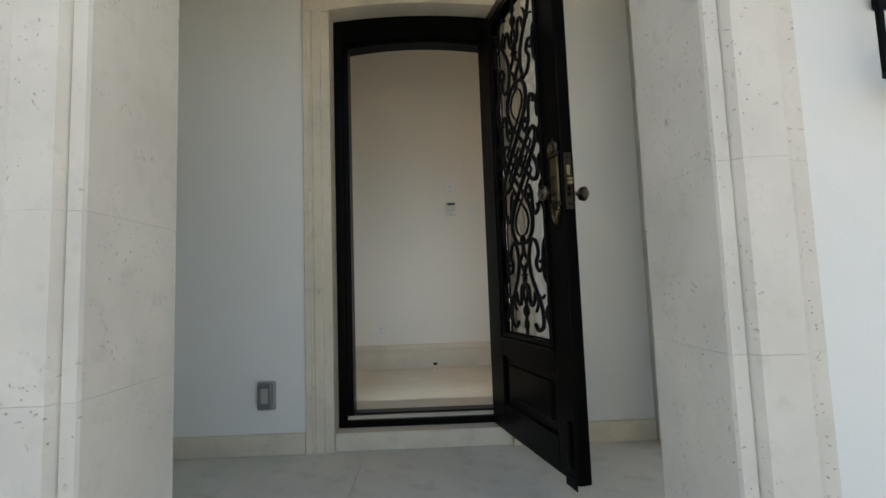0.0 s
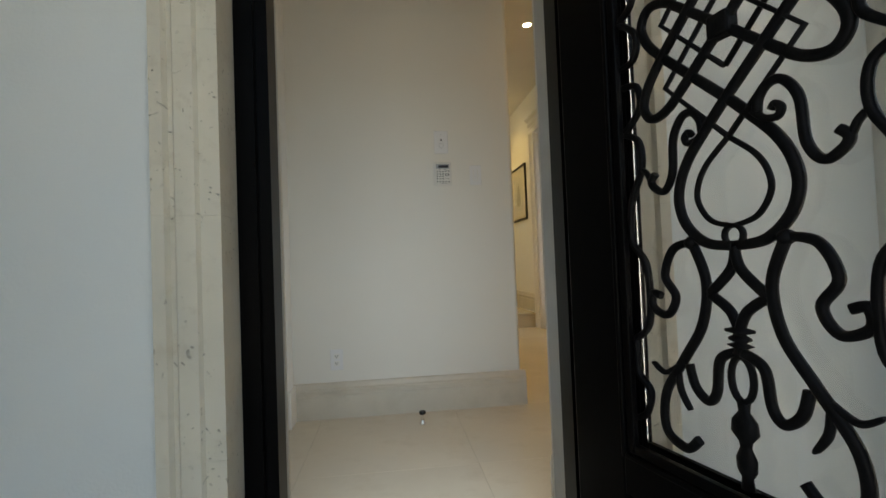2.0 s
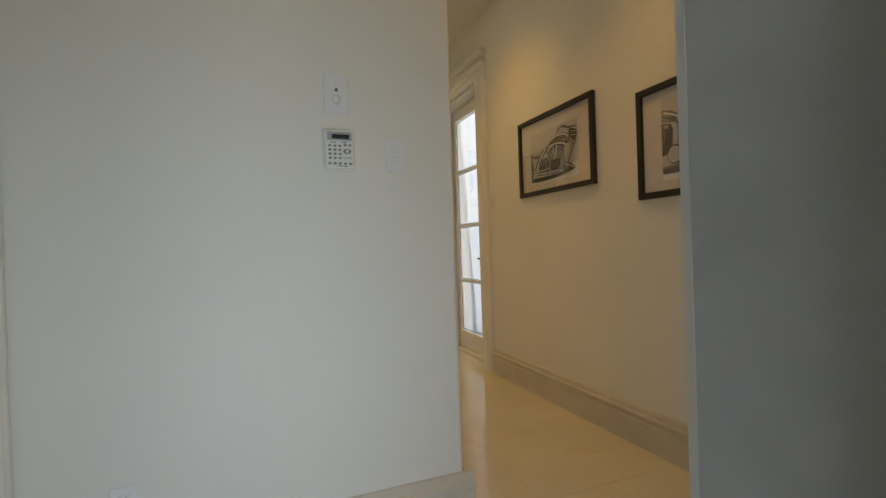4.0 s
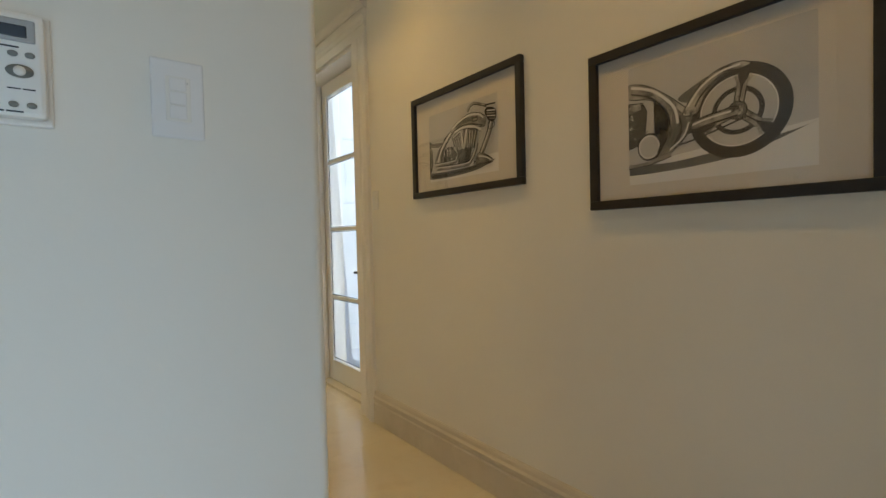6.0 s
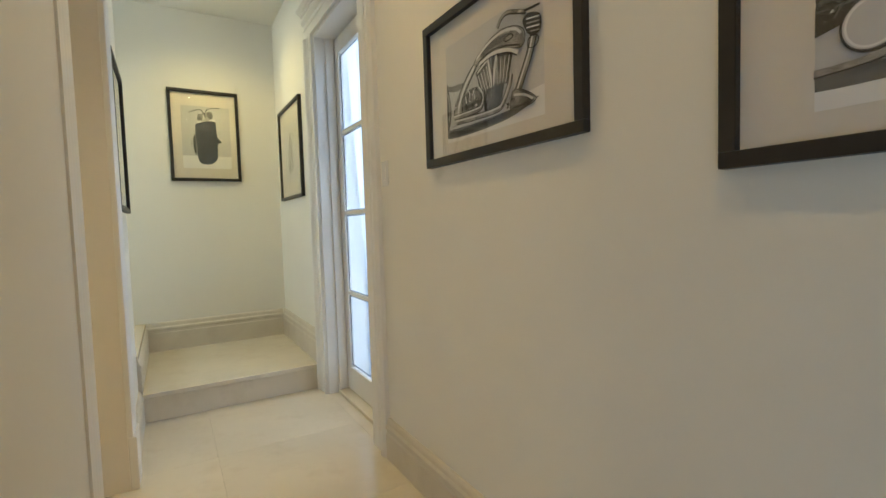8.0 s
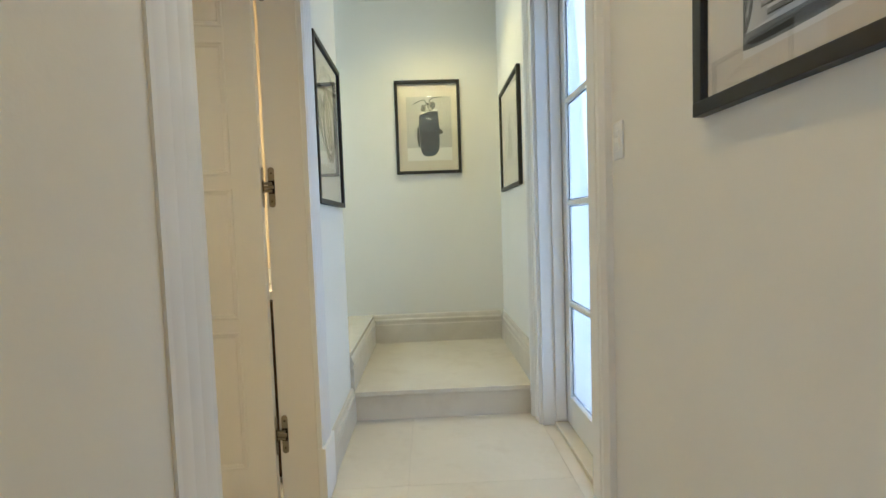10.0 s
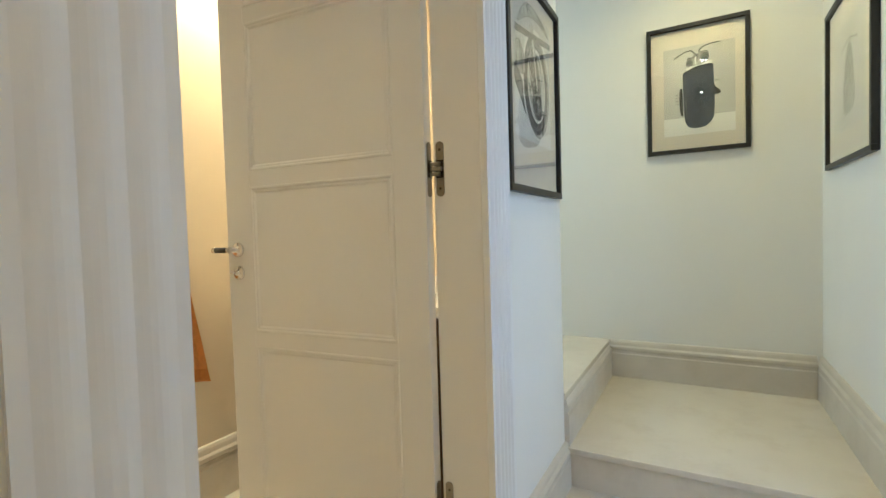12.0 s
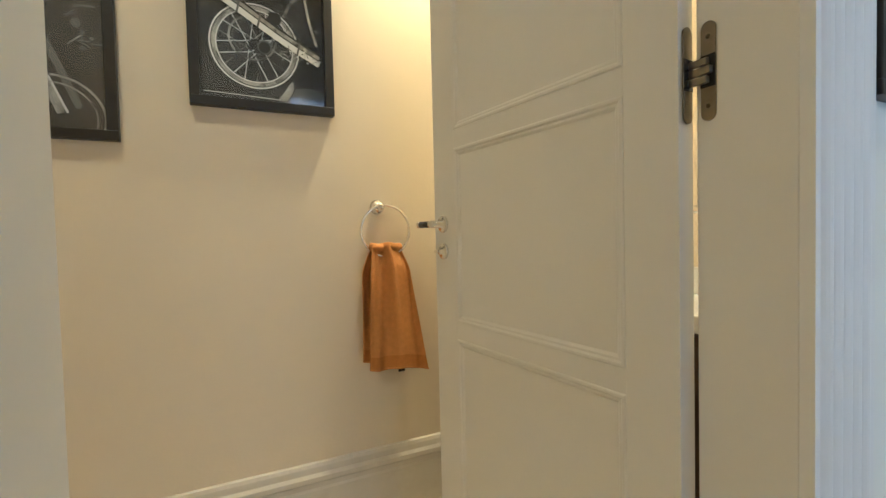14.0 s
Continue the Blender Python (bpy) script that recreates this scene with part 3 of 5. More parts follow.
for face in (-1, 1):
    bm = bmesh.new()
    for o, w, h in ((0.0, 0.012, 0.034), (0.014, 0.020, 0.028)):
        a0, a1, b0, b1 = GS0 - 0.034 + o, GS1 + 0.034 - o, GZ0 - 0.029 + o, GZ1 + 0.029 - o
        y0, y1 = sorted((face * 0.012, face * h))
        for q in ((a0, b0, a0 + w, b1), (a1 - w, b0, a1, b1), (a0 + w, b0, a1 - w, b0 + w), (a0 + w, b1 - w, a1 - w, b1)):
            box(bm, q[0], y0, q[1], q[2], y1, q[3], 0.003)
    part("glazing_bead", bm, IRON, front_door)
glz = part("pane", block(GS0, 0.010, GZ0, GS1, 0.016, GZ1), PANE, front_door)
glz.visible_shadow = False

SC, ZC = 0.4475, 1.245


def scroll(points, width=0.014, depth=0.014, both=True, flip=True, closed=False, smooth=True, taper=1.0):
    """One bar of the grille, drawn about its middle; repeated to the other side and in the upper half."""
    path = spline([(a, b, 0) for a, b in points], 7, closed) if smooth else [Vector((a, b, 0)) for a, b in points]
    for sx in ((1, -1) if both else (1,)):
        for sz in ((1, -1) if flip else (1,)):
            run = [(SC + sx * q.x, ZC + sz * q.y) for q in path]
            part("scroll_bar", sweep(run, width, depth, closed, taper=taper, middle=-0.008 - 0.003 * ((sx > 0) ^ (sz > 0))), WROUGHT, front_door)


THICK = 0.017
# crossing strap: from the drop over the middle line, round a side lobe and back through the centre
scroll([(0.0, -0.380), (0.053, -0.372), (0.092, -0.338), (0.107, -0.295), (0.101, -0.253), (0.079, -0.211), (0.041, -0.168), (0.0, -0.126), (-0.068, -0.061), (-0.135, 0.004),
        (-0.172, 0.050), (-0.182, 0.088), (-0.162, 0.114), (-0.124, 0.107), (-0.080, 0.072), (0.0, 0.0)], THICK, 0.016)
# thin inner drop running on into the squared knot
scroll([(0.0, -0.346), (0.041, -0.333), (0.065, -0.297), (0.062, -0.263), (0.042, -0.230), (0.0, -0.194)], 0.0085, 0.010)
scroll([(0.0, -0.194), (-0.129, -0.063), (0.0, 0.070)], 0.0085, 0.010, smooth=False)
part("boss", block(SC - 0.020, -0.026, ZC - 0.020, SC + 0.020, 0.004, ZC + 0.020, bevel=0.004), WROUGHT, front_door)
part("boss", lathe([(0.005, -0.014), (0.016, -0.010), (0.019, 0), (0.016, 0.010), (0.005, 0.014)], 12, m=pose(SC, -0.012, ZC, 90)), WROUGHT, front_door)
# ring under the drop
for sz in (1, -1):
    ring = [(SC + 0.017 * math.cos(a), ZC - sz * 0.362 + 0.017 * math.sin(a)) for a in (2 * math.pi * k / 20 for k in range(20))]
    part("ring", sweep(ring, 0.008, 0.012, True, middle=-0.01), WROUGHT, front_door)
    body = [(0.010, 0.0), (0.009, 0.006), (0.026, 0.010), (0.026, 0.014), (0.010, 0.018), (0.020, 0.024), (0.020, 0.028), (0.010, 0.032), (0.024, 0.037), (0.012, 0.042), (0.016, 0.052)]
    part("collar", lathe(body, 14, m=Matrix.Translation((SC, -0.009, ZC - sz * 0.512)) @ Matrix.Diagonal((1, 0.6, -sz, 1))), WROUGHT, front_door)
    fin = [(0.004, 0.0), (0.012, 0.004), (0.010, 0.02), (0.022, 0.035), (0.024, 0.055), (0.012, 0.070), (0.010, 0.080), (0.018, 0.098), (0.017, 0.118), (0.010, 0.130), (0.012, 0.150)]
    part("finial", lathe(fin, 14, m=Matrix.Translation((SC, -0.009, ZC - sz * 0.640)) @ Matrix.Diagonal((1, 0.6, -sz, 1))), WROUGHT, front_door)
    loop = [(SC + 0.020 * math.cos(a), ZC - sz * 0.606 + 0.038 * math.sin(a)) for a in (2 * math.pi * k / 20 for k in range(20))]
    part("loop", sweep(loop, 0.010, 0.012, True, middle=-0.009), WROUGHT, front_door)
# side scrolls
scroll([(-0.046, -0.164), (-0.062, -0.180), (-0.083, -0.184), (-0.090, -0.172), (-0.081, -0.163), (-0.074, -0.171)], 0.011, 0.013)
scroll([(-0.052, -0.168), (-0.056, -0.146), (-0.072, -0.128), (-0.095, -0.131), (-0.116, -0.166), (-0.122, -0.232), (-0.143, -0.264), (-0.167, -0.255), (-0.176, -0.240), (-0.164, -0.226)], 0.014, 0.014)
scroll([(-0.084, -0.369), (-0.130, -0.381), (-0.153, -0.433), (-0.129, -0.474), (-0.151, -0.511), (-0.187, -0.498), (-0.185, -0.470), (-0.165, -0.474)], 0.015, 0.014)
scroll([(-0.084, -0.374), (-0.060, -0.444), (-0.073, -0.523), (-0.116, -0.592), (-0.165, -0.670), (-0.168, -0.742), (-0.122, -0.764), (-0.092, -0.739)], 0.017, 0.014)
scroll([(0.0, -0.381), (-0.010, -0.420), (-0.054, -0.464)], 0.016, 0.014)
scroll([(-0.054, -0.464), (-0.016, -0.492), (0.0, -0.530)], 0.016, 0.014)
scroll([(-0.005, -0.560), (-0.040, -0.580), (-0.050, -0.640), (-0.068, -0.660), (-0.094, -0.640), (-0.106, -0.600)], 0.016, 0.014)
scroll([(-0.132, -0.618), (-0.128, -0.655), (-0.108, -0.688)], 0.012, 0.012, taper=0.4)
scroll([(-0.195, -0.612), (-0.165, -0.628), (-0.130, -0.606)], 0.010, 0.012, taper=0.4)
scroll([(-0.243, -0.020), (-0.205, -0.030), (-0.196, -0.075), (-0.228, -0.110), (-0.243, -0.118)], 0.013, 0.014)
scroll([(-0.243, -0.125), (-0.205, -0.150), (-0.201, -0.208), (-0.232, -0.274), (-0.238, -0.357), (-0.200, -0.415), (-0.199, -0.528), (-0.238, -0.571)], 0.013, 0.014)
scroll([(-0.238, -0.571), (-0.238, -0.639), (-0.206, -0.676), (-0.218, -0.723), (-0.243, -0.741)], 0.013, 0.014)
scroll([(-0.201, -0.208), (-0.186, -0.222), (-0.176, -0.245)], 0.010, 0.012, taper=0.5)
for sx in (-1, 1):
    for sz in (-1, 1):
        part("collar", lathe([(0.006, -0.012), (0.013, -0.006), (0.013, 0.006), (0.006, 0.012)], 10, m=pose(SC + sx * 0.085, -0.01, ZC + sz * 0.371, 0, 60 * sx, 0)), WROUGHT, front_door)

# lock set: long back plates, knobs, edge plate with bolts
lock = part("back_plate", block(0.792, -0.036, 0.986, 0.844, -0.027, 1.160, bevel=0.003), BRASS, front_door, "tall antique brass lock plate")
for k in range(17):
    for xx in (0.796, 0.840):
        part("bead", lathe([(0.0008, 0), (0.0028, 0.001), (0.0028, 0.003), (0.0008, 0.004)], 6, m=pose(xx, -0.036, 0.994 + k * 0.0098, 90)), BRASS, lock)
for zz, hh in ((1.161, 0.010), (1.173, 0.006), (0.975, 0.010), (0.968, 0.006)):
    part("cornice", block(0.818 - 0.034, -0.044, zz, 0.818 + 0.034, -0.027, zz + hh, bevel=0.002), DARKBRASS, lock)
ORN = bmesh.new()
for rad, thick in ((0.026, 0.0035), (0.019, 0.0022)):
    tube([(0.818 + rad * math.cos(a), -0.038, 1.183 + rad * 1.25 * math.sin(a)) for a in (math.pi * k / 14 for k in range(15))], thick, 8, bm=ORN)
for k in range(7):
    a = math.pi * (k + 0.5) / 7
    tube([(0.818 + 0.003 * math.cos(a), -0.042, 1.185), (0.818 + 0.016 * math.cos(a), -0.045, 1.185 + 0.021 * math.sin(a))], 0.0030, 6, bm=ORN)
for s in (-1, 1):
    tube([(0.818 + s * 0.010, -0.040, 1.218), (0.818 + s * 0.022, -0.041, 1.212), (0.818 + s * 0.030, -0.040, 1.201), (0.818 + s * 0.034, -0.039, 1.185)], 0.0032, 8, bm=ORN)
    for k in range(4):
        lathe([(0.0005, -0.005), (0.004, -0.003), (0.005, 0.0), (0.004, 0.003), (0.0005, 0.005)], 8, bm=ORN, m=pose(0.818 + s * (0.026 - 0.006 * k), -0.040, 0.959 - 0.013 * k))
    tube([(0.818 + s * 0.004, -0.040, 0.906), (0.818 + s * 0.014, -0.043, 0.925), (0.818 + s * 0.020, -0.043, 0.941), (0.818 + s * 0.012, -0.043, 0.950), (0.818 + s * 0.008, -0.043, 0.939)], 0.0032, 8, bm=ORN)
part("ornament", ORN, BRASS, lock, "cast antique brass leaf ornament")
crest = lathe([(0.002, 0.0), (0.030, 0.0), (0.034, 0.010), (0.026, 0.018), (0.030, 0.030), (0.030, 0.050), (0.020, 0.056), (0.008, 0.064), (0.008, 0.070), (0.002, 0.078)], 16,
              m=Matrix.Translation((0.818, -0.034, 1.161)) @ Matrix.Diagonal((1, 0.28, 1, 1)))
part("crest", crest, DARKBRASS, lock)
crest = lathe([(0.002, 0.0), (0.032, 0.0), (0.034, 0.008), (0.024, 0.016), (0.030, 0.030), (0.022, 0.048), (0.014, 0.058), (0.010, 0.066), (0.012, 0.074), (0.002, 0.088)], 16,
              m=Matrix.Translation((0.818, -0.034, 0.985)) @ Matrix.Diagonal((1, 0.28, -1, 1)))
part("crest", crest, DARKBRASS, lock)
for sy in (-1, 1):
    RIM = tube([(0.818 + 0.026 * math.cos(a), sy * 0.089, 1.020 + 0.026 * math.sin(a)) for a in (2 * math.pi * k / 28 for k in range(28))], 0.0030, 8, True)
    for k in range(9):
        a = 2 * math.pi * k / 9
        tube([(0.818 + 0.005 * math.cos(a), sy * 0.101, 1.020 + 0.005 * math.sin(a)), (0.818 + 0.013 * math.cos(a + 0.25), sy * 0.101, 1.020 + 0.013 * math.sin(a + 0.25)),
              (0.818 + 0.021 * math.cos(a), sy * 0.094, 1.020 + 0.021 * math.sin(a))], 0.0026, 6, bm=RIM)
    part("knob_relief", RIM, BRASS, front_door)
KNOB = [(0.009, 0.0), (0.009, 0.010), (0.012, 0.012), (0.008, 0.017), (0.008, 0.028), (0.016, 0.032), (0.025, 0.039), (0.028, 0.049), (0.026, 0.058), (0.018, 0.065), (0.004, 0.068)]
part("knob", lathe(KNOB, 24, m=pose(0.818, -0.035, 1.020, 90)), DARKBRASS, front_door, "ornate antique brass door knob")
part("knob", lathe(KNOB, 24, m=pose(0.818, 0.035, 1.020, -90)), DARKBRASS, front_door, "ornate antique brass door knob")
part("back_plate", block(0.792, 0.027, 0.986, 0.844, 0.036, 1.160, bevel=0.003), BRASS, front_door)
part("thumb_turn", block(0.802, -0.048, 1.076, 0.834, -0.037, 1.086, bevel=0.003), DARKBRASS, front_door)
edge = part("edge_plate", block(LEAF_W, -0.015, 0.952, LEAF_W + 0.003, 0.015, 1.168, bevel=0.001), DARKBRASS, front_door, "dark aged mortise plate")
part("latch_window", block(LEAF_W + 0.003, -0.006, 1.082, LEAF_W + 0.005, 0.007, 1.120, bevel=0.001), BRIGHTBRASS, edge, "bright brass latch plate")
part("latch_bolt", block(LEAF_W + 0.003, -0.009, 1.046, LEAF_W + 0.017, 0.009, 1.056, bevel=0.002), BRIGHTBRASS, edge)
part("latch_bolt", block(LEAF_W + 0.003, -0.009, 1.060, LEAF_W + 0.017, 0.009, 1.070, bevel=0.002), BRIGHTBRASS, edge)
for zz, rr in ((1.030, 0.008), (1.008, 0.008), (0.972, 0.004), (1.150, 0.004)):
    part("button", lathe([(0.001, 0), (rr, 0.0), (rr, 0.003), (0.001, 0.003)], 14, m=pose(LEAF_W + 0.003, 0, zz, 0, 90)), IRON, edge)
part("flush_bolt", block(0.80, -0.038, 0.0, 0.822, -0.027, 0.17, bevel=0.004), IRON, front_door)
part("sweep", block(0.77, -0.03, LZ0 - 0.02, 0.85, -0.027, LZ0 + 0.02, bevel=0.001), IRON, front_door)
for zz in (0.22, 1.05, 1.86):
    part("hinge", lathe([(0.004, 0), (0.011, 0.003), (0.011, 0.097), (0.004, 0.1)], 12, m=pose(-0.006, 0.018, zz)), IRON, front_door)

# ---- small things on the porch
ob = thing("outlet_box", "grey weatherproof outlet box with a flip cover on the porch wall", "outlet box")
part("back_box", block(-1.058, FW0 - 0.022, 0.082, -0.965, FW0, 0.226, bevel=0.008), GREYPLASTIC, ob)
part("cover", block(-1.050, FW0 - 0.050, 0.090, -0.973, FW0 - 0.022, 0.222, bevel=0.010), CLEARGREY, ob, "smoked plastic cover")
part("window", block(-1.028, FW0 - 0.053, 0.122, -0.992, FW0 - 0.050, 0.196, bevel=0.003), GREYPLASTIC, ob)
lan = thing("wall_lantern", "black metal wall lantern on the outer wall", "lantern", m=pose(1.100, 1.56, -0.09))
part("backplate", block(-0.05, -0.02, 1.45, 0.05, 0, 1.80, bevel=0.006), IRON, lan)
part("arm", tube([(0, -0.02, 1.70), (0, -0.08, 1.74), (0, -0.12, 1.72)], 0.010), IRON, lan)
for a, b in ((-1, -1), (1, -1), (-1, 1), (1, 1)):
    part("bar", block(a * 0.075 - 0.006, -0.12 + b * 0.075 - 0.006, 1.26, a * 0.075 + 0.006, -0.12 + b * 0.075 + 0.006, 1.62), IRON, lan)
part("base", lathe([(0.02, 1.20), (0.05, 1.215), (0.10, 1.24), (0.115, 1.25), (0.115, 1.262)], 4, m=pose(0, -0.12, 0, 0, 0, 45)), IRON, lan)
part("roof", lathe([(0.125, 1.62), (0.125, 1.632), (0.05, 1.70), (0.02, 1.72), (0.012, 1.76)], 4, m=pose(0, -0.12, 0, 0, 0, 45)), IRON, lan)


# ---------------------------------------------------------------- pictures
class Art:
    """A printed picture built of thin flat shapes, laid over one another on the sheet; x to the right and z up from the sheet's lower left corner."""

    def __init__(self, w, h, mats):
        self.bm, self.w, self.h, self.mats, self.level = bmesh.new(), w, h, mats, 0
        self.poly([(0, 0), (w, 0), (w, h), (0, h)], 0)

    def y(self):
        self.level += 1
        return -0.00006 * self.level

    def clip(self, x, z):
        return min(max(x, 0.0), self.w), min(max(z, 0.0), self.h)

    def poly(self, pts, ink):
        y = self.y()
        vs = [self.bm.verts.new((*[self.clip(a, b)[0]], y, self.clip(a, b)[1])) for a, b in pts]
        f = self.bm.faces.new(vs)
        f.material_index = ink
        bmesh.ops.triangulate(self.bm, faces=[f])

    def blob(self, pts, ink):
        run = [(q.x, q.y) for q in spline([(a, b, 0) for a, b in pts], 6, True)]
        self.poly(run, ink)
        if ink == 3:
            self.line(run + run[:1], 0.0028, 1, False)

    def clutter(self, x0, z0, x1, z1, n, size, inks, seed):
        """Small bright and dark machine parts scattered over a field."""
        r = random.Random(seed)
        for k in range(n):
            x, z, t, l = r.uniform(x0, x1) * self.w, r.uniform(z0, z1) * self.h, r.choice((0.2, 0.9, 1.7, 2.4)) + r.uniform(-0.2, 0.2), size * r.uniform(0.3, 1.0)
            if k % 4 == 0:
                self.oval(x, z, l * 0.22, l * 0.18, r.choice(inks), 12)
            else:
                self.line([(x, z), (x + math.cos(t) * l, z + math.sin(t) * l)], l * r.uniform(0.06, 0.16), r.choice(inks), False)

    def oval(self, cx, cz, rx, rz, ink, n=30, turn=0.0):
        c, s = math.cos(turn), math.sin(turn)
        self.poly([(cx + rx * math.cos(a) * c - rz * math.sin(a) * s, cz + rx * math.cos(a) * s + rz * math.sin(a) * c) for a in (2 * math.pi * k / n for k in range(n))], ink)

    def line(self, pts, width, ink, smooth=True):
        p = spline([(a, b, 0) for a, b in pts], 6) if smooth and len(pts) > 2 else [Vector((a, b, 0)) for a, b in pts]
        y = self.y()
        rows = []
        for i, q in enumerate(p):
            t = (p[min(i + 1, len(p) - 1)] - p[max(i - 1, 0)])
            t = t.normalized() if t.length > 0 else Vector((1, 0, 0))
            o = Vector((-t.y, t.x, 0)) * width / 2
            rows.append([self.bm.verts.new((*[self.clip(*(q + k * o).xy)[0]], y, self.clip(*(q + k * o).xy)[1])) for k in (-1, 1)])
        for a, b in zip(rows, rows[1:]):
            f = self.bm.faces.new((a[0], b[0], b[1], a[1]))
            f.material_index = ink

    def hoop(self, cx, cz, rx, rz, width, ink, n=40):
        y = self.y()
        rows = []
        for k in range(n):
            a = 2 * math.pi * k / n
            rows.append([self.bm.verts.new((self.clip(cx + (rx + o) * math.cos(a), 0)[0], y, self.clip(0, cz + (rz + o) * math.sin(a))[1])) for o in (-width / 2, width / 2)])
        for k in range(n):
            f = self.bm.faces.new((rows[k][0], rows[(k + 1) % n][0], rows[(k + 1) % n][1], rows[k][1]))
            f.material_index = ink

    def done(self):
        return self.bm


SHEET, BLACK, GREY, SILVER, WHITE, BLUE = range(6)
INKS = [PAPER, INK, MID, SHINE, LIGHTINK, NAVY]
DARKINKS = [PAPERDARK, INK, MID, SHINE, LIGHTINK, NAVY]


def rear_wheel_bike(w, h):
    a = Art(w, h, INKS)
    a.poly([(0, 0), (w, 0), (w, 0.30 * h), (0, 0.16 * h)], WHITE)
    a.blob([(0.0, 0.17 * h), (0.3 * w, 0.15 * h), (0.85 * w, 0.24 * h), (0.98 * w, 0.28 * h), (0.6 * w, 0.12 * h), (0.0, 0.08 * h)], GREY)
    cx, cz, r = 0.642 * w, 0.455 * h, 0.338 * h
    a.oval(cx, cz, r, r, BLACK, 44)
    a.oval(cx, cz, r * 0.77, r * 0.77, GREY, 40)
    a.oval(cx, cz, r * 0.72, r * 0.72, SHEET, 40)
    a.hoop(cx, cz, r * 0.74, r * 0.74, r * 0.03, WHITE)
    a.hoop(cx, cz, r * 0.46, r * 0.46, r * 0.10, BLACK)
    for k in range(3):
        t = math.radians(80 + 120 * k)
        d, n = (math.cos(t), math.sin(t)), (-math.sin(t), math.cos(t))
        a.line([(cx + d[0] * r * 0.12, cz + d[1] * r * 0.12), (cx + d[0] * r * 0.76, cz + d[1] * r * 0.76)], r * 0.22, BLACK)
        for o in (-1, 1):
            a.line([(cx + d[0] * r * 0.15 + n[0] * r * 0.05 * o, cz + d[1] * r * 0.15 + n[1] * r * 0.05 * o),
                    (cx + d[0] * r * 0.5 + n[0] * r * 0.06 * o, cz + d[1] * r * 0.5 + n[1] * r * 0.06 * o),
                    (cx + d[0] * r * 0.72 + n[0] * r * 0.16 * o, cz + d[1] * r * 0.72 + n[1] * r * 0.16 * o)], r * 0.07, SILVER)
    a.oval(cx, cz, r * 0.20, r * 0.20, BLACK)
    a.oval(cx, cz, r * 0.17, r * 0.17, GREY)
    a.oval(cx, cz, r * 0.11, r * 0.11, SILVER)
    # swing arm, belt, mudguard, body
    a.line([(0.30 * w, 0.36 * h), (0.46 * w, 0.42 * h), (cx, cz)], 0.085 * h, BLACK)
    a.line([(0.30 * w, 0.36 * h), (0.46 * w, 0.42 * h), (cx, cz)], 0.055 * h, SILVER)
    a.line([(0.31 * w, 0.375 * h), (0.46 * w, 0.432 * h), (cx - 0.03 * w, cz + 0.004 * h)], 0.014 * h, WHITE)
    a.line([(0.22 * w, 0.26 * h), (0.42 * w, 0.30 * h), (cx + 0.05 * w, 0.40 * h)], 0.012 * h, BLACK)
    a.blob([(0.0, 0.85 * h), (0.10 * w, 0.83 * h), (0.20 * w, 0.75 * h), (0.31 * w, 0.63 * h), (0.39 * w, 0.52 * h), (0.405 * w, 0.44 * h), (0.37 * w, 0.34 * h), (0.28 * w, 0.23 * h), (0.18 * w, 0.185 * h),
            (0.21 * w, 0.25 * h), (0.26 * w, 0.40 * h), (0.25 * w, 0.55 * h), (0.16 * w, 0.68 * h), (0.0, 0.74 * h)], SILVER)
    a.blob([(0.30 * w, 0.58 * h), (0.36 * w, 0.50 * h), (0.37 * w, 0.43 * h), (0.33 * w, 0.34 * h), (0.26 * w, 0.26 * h), (0.285 * w, 0.40 * h), (0.285 * w, 0.52 * h)], GREY)
    a.line([(0.30 * w, 0.29 * h), (0.335 * w, 0.38 * h), (0.33 * w, 0.50 * h)], 0.022 * h, BLACK)
    a.line([(0.27 * w, 0.25 * h), (0.35 * w, 0.335 * h), (0.385 * w, 0.44 * h)], 0.012 * h, WHITE)
    a.blob([(0.32 * w, 0.64 * h), (0.40 * w, 0.60 * h), (0.50 * w, 0.75 * h), (0.41 * w, 0.71 * h)], GREY)
    a.line([(0.02 * w, 0.83 * h), (0.16 * w, 0.76 * h), (0.29 * w, 0.60 * h), (0.32 * w, 0.45 * h)], 0.022 * h, WHITE)
    a.line([(0.02 * w, 0.775 * h), (0.15 * w, 0.705 * h), (0.25 * w, 0.57 * h), (0.275 * w, 0.43 * h)], 0.014 * h, BLACK)
    a.blob([(0.35 * w, 0.50 * h), (0.385 * w, 0.60 * h), (0.455 * w, 0.71 * h), (0.55 * w, 0.785 * h), (0.66 * w, 0.80 * h), (0.71 * w, 0.765 * h), (0.65 * w, 0.745 * h), (0.56 * w, 0.715 * h), (0.48 * w, 0.63 * h), (0.43 * w, 0.50 * h)], SILVER)
    a.line([(0.38 * w, 0.56 * h), (0.45 * w, 0.68 * h), (0.55 * w, 0.76 * h), (0.66 * w, 0.78 * h)], 0.014 * h, WHITE)
    a.line([(0.42 * w, 0.55 * h), (0.47 * w, 0.645 * h), (0.56 * w, 0.73 * h), (0.66 * w, 0.752 * h)], 0.014 * h, BLACK)
    # engine at the sheet's edge
    a.poly([(0, 0.30 * h), (0.11 * w, 0.34 * h), (0.13 * w, 0.60 * h), (0.10 * w, 0.68 * h), (0, 0.70 * h)], BLACK)
    for k in range(7):
        a.line([(0.0, (0.40 + 0.035 * k) * h), (0.115 * w, (0.405 + 0.035 * k) * h)], 0.008 * h, GREY)
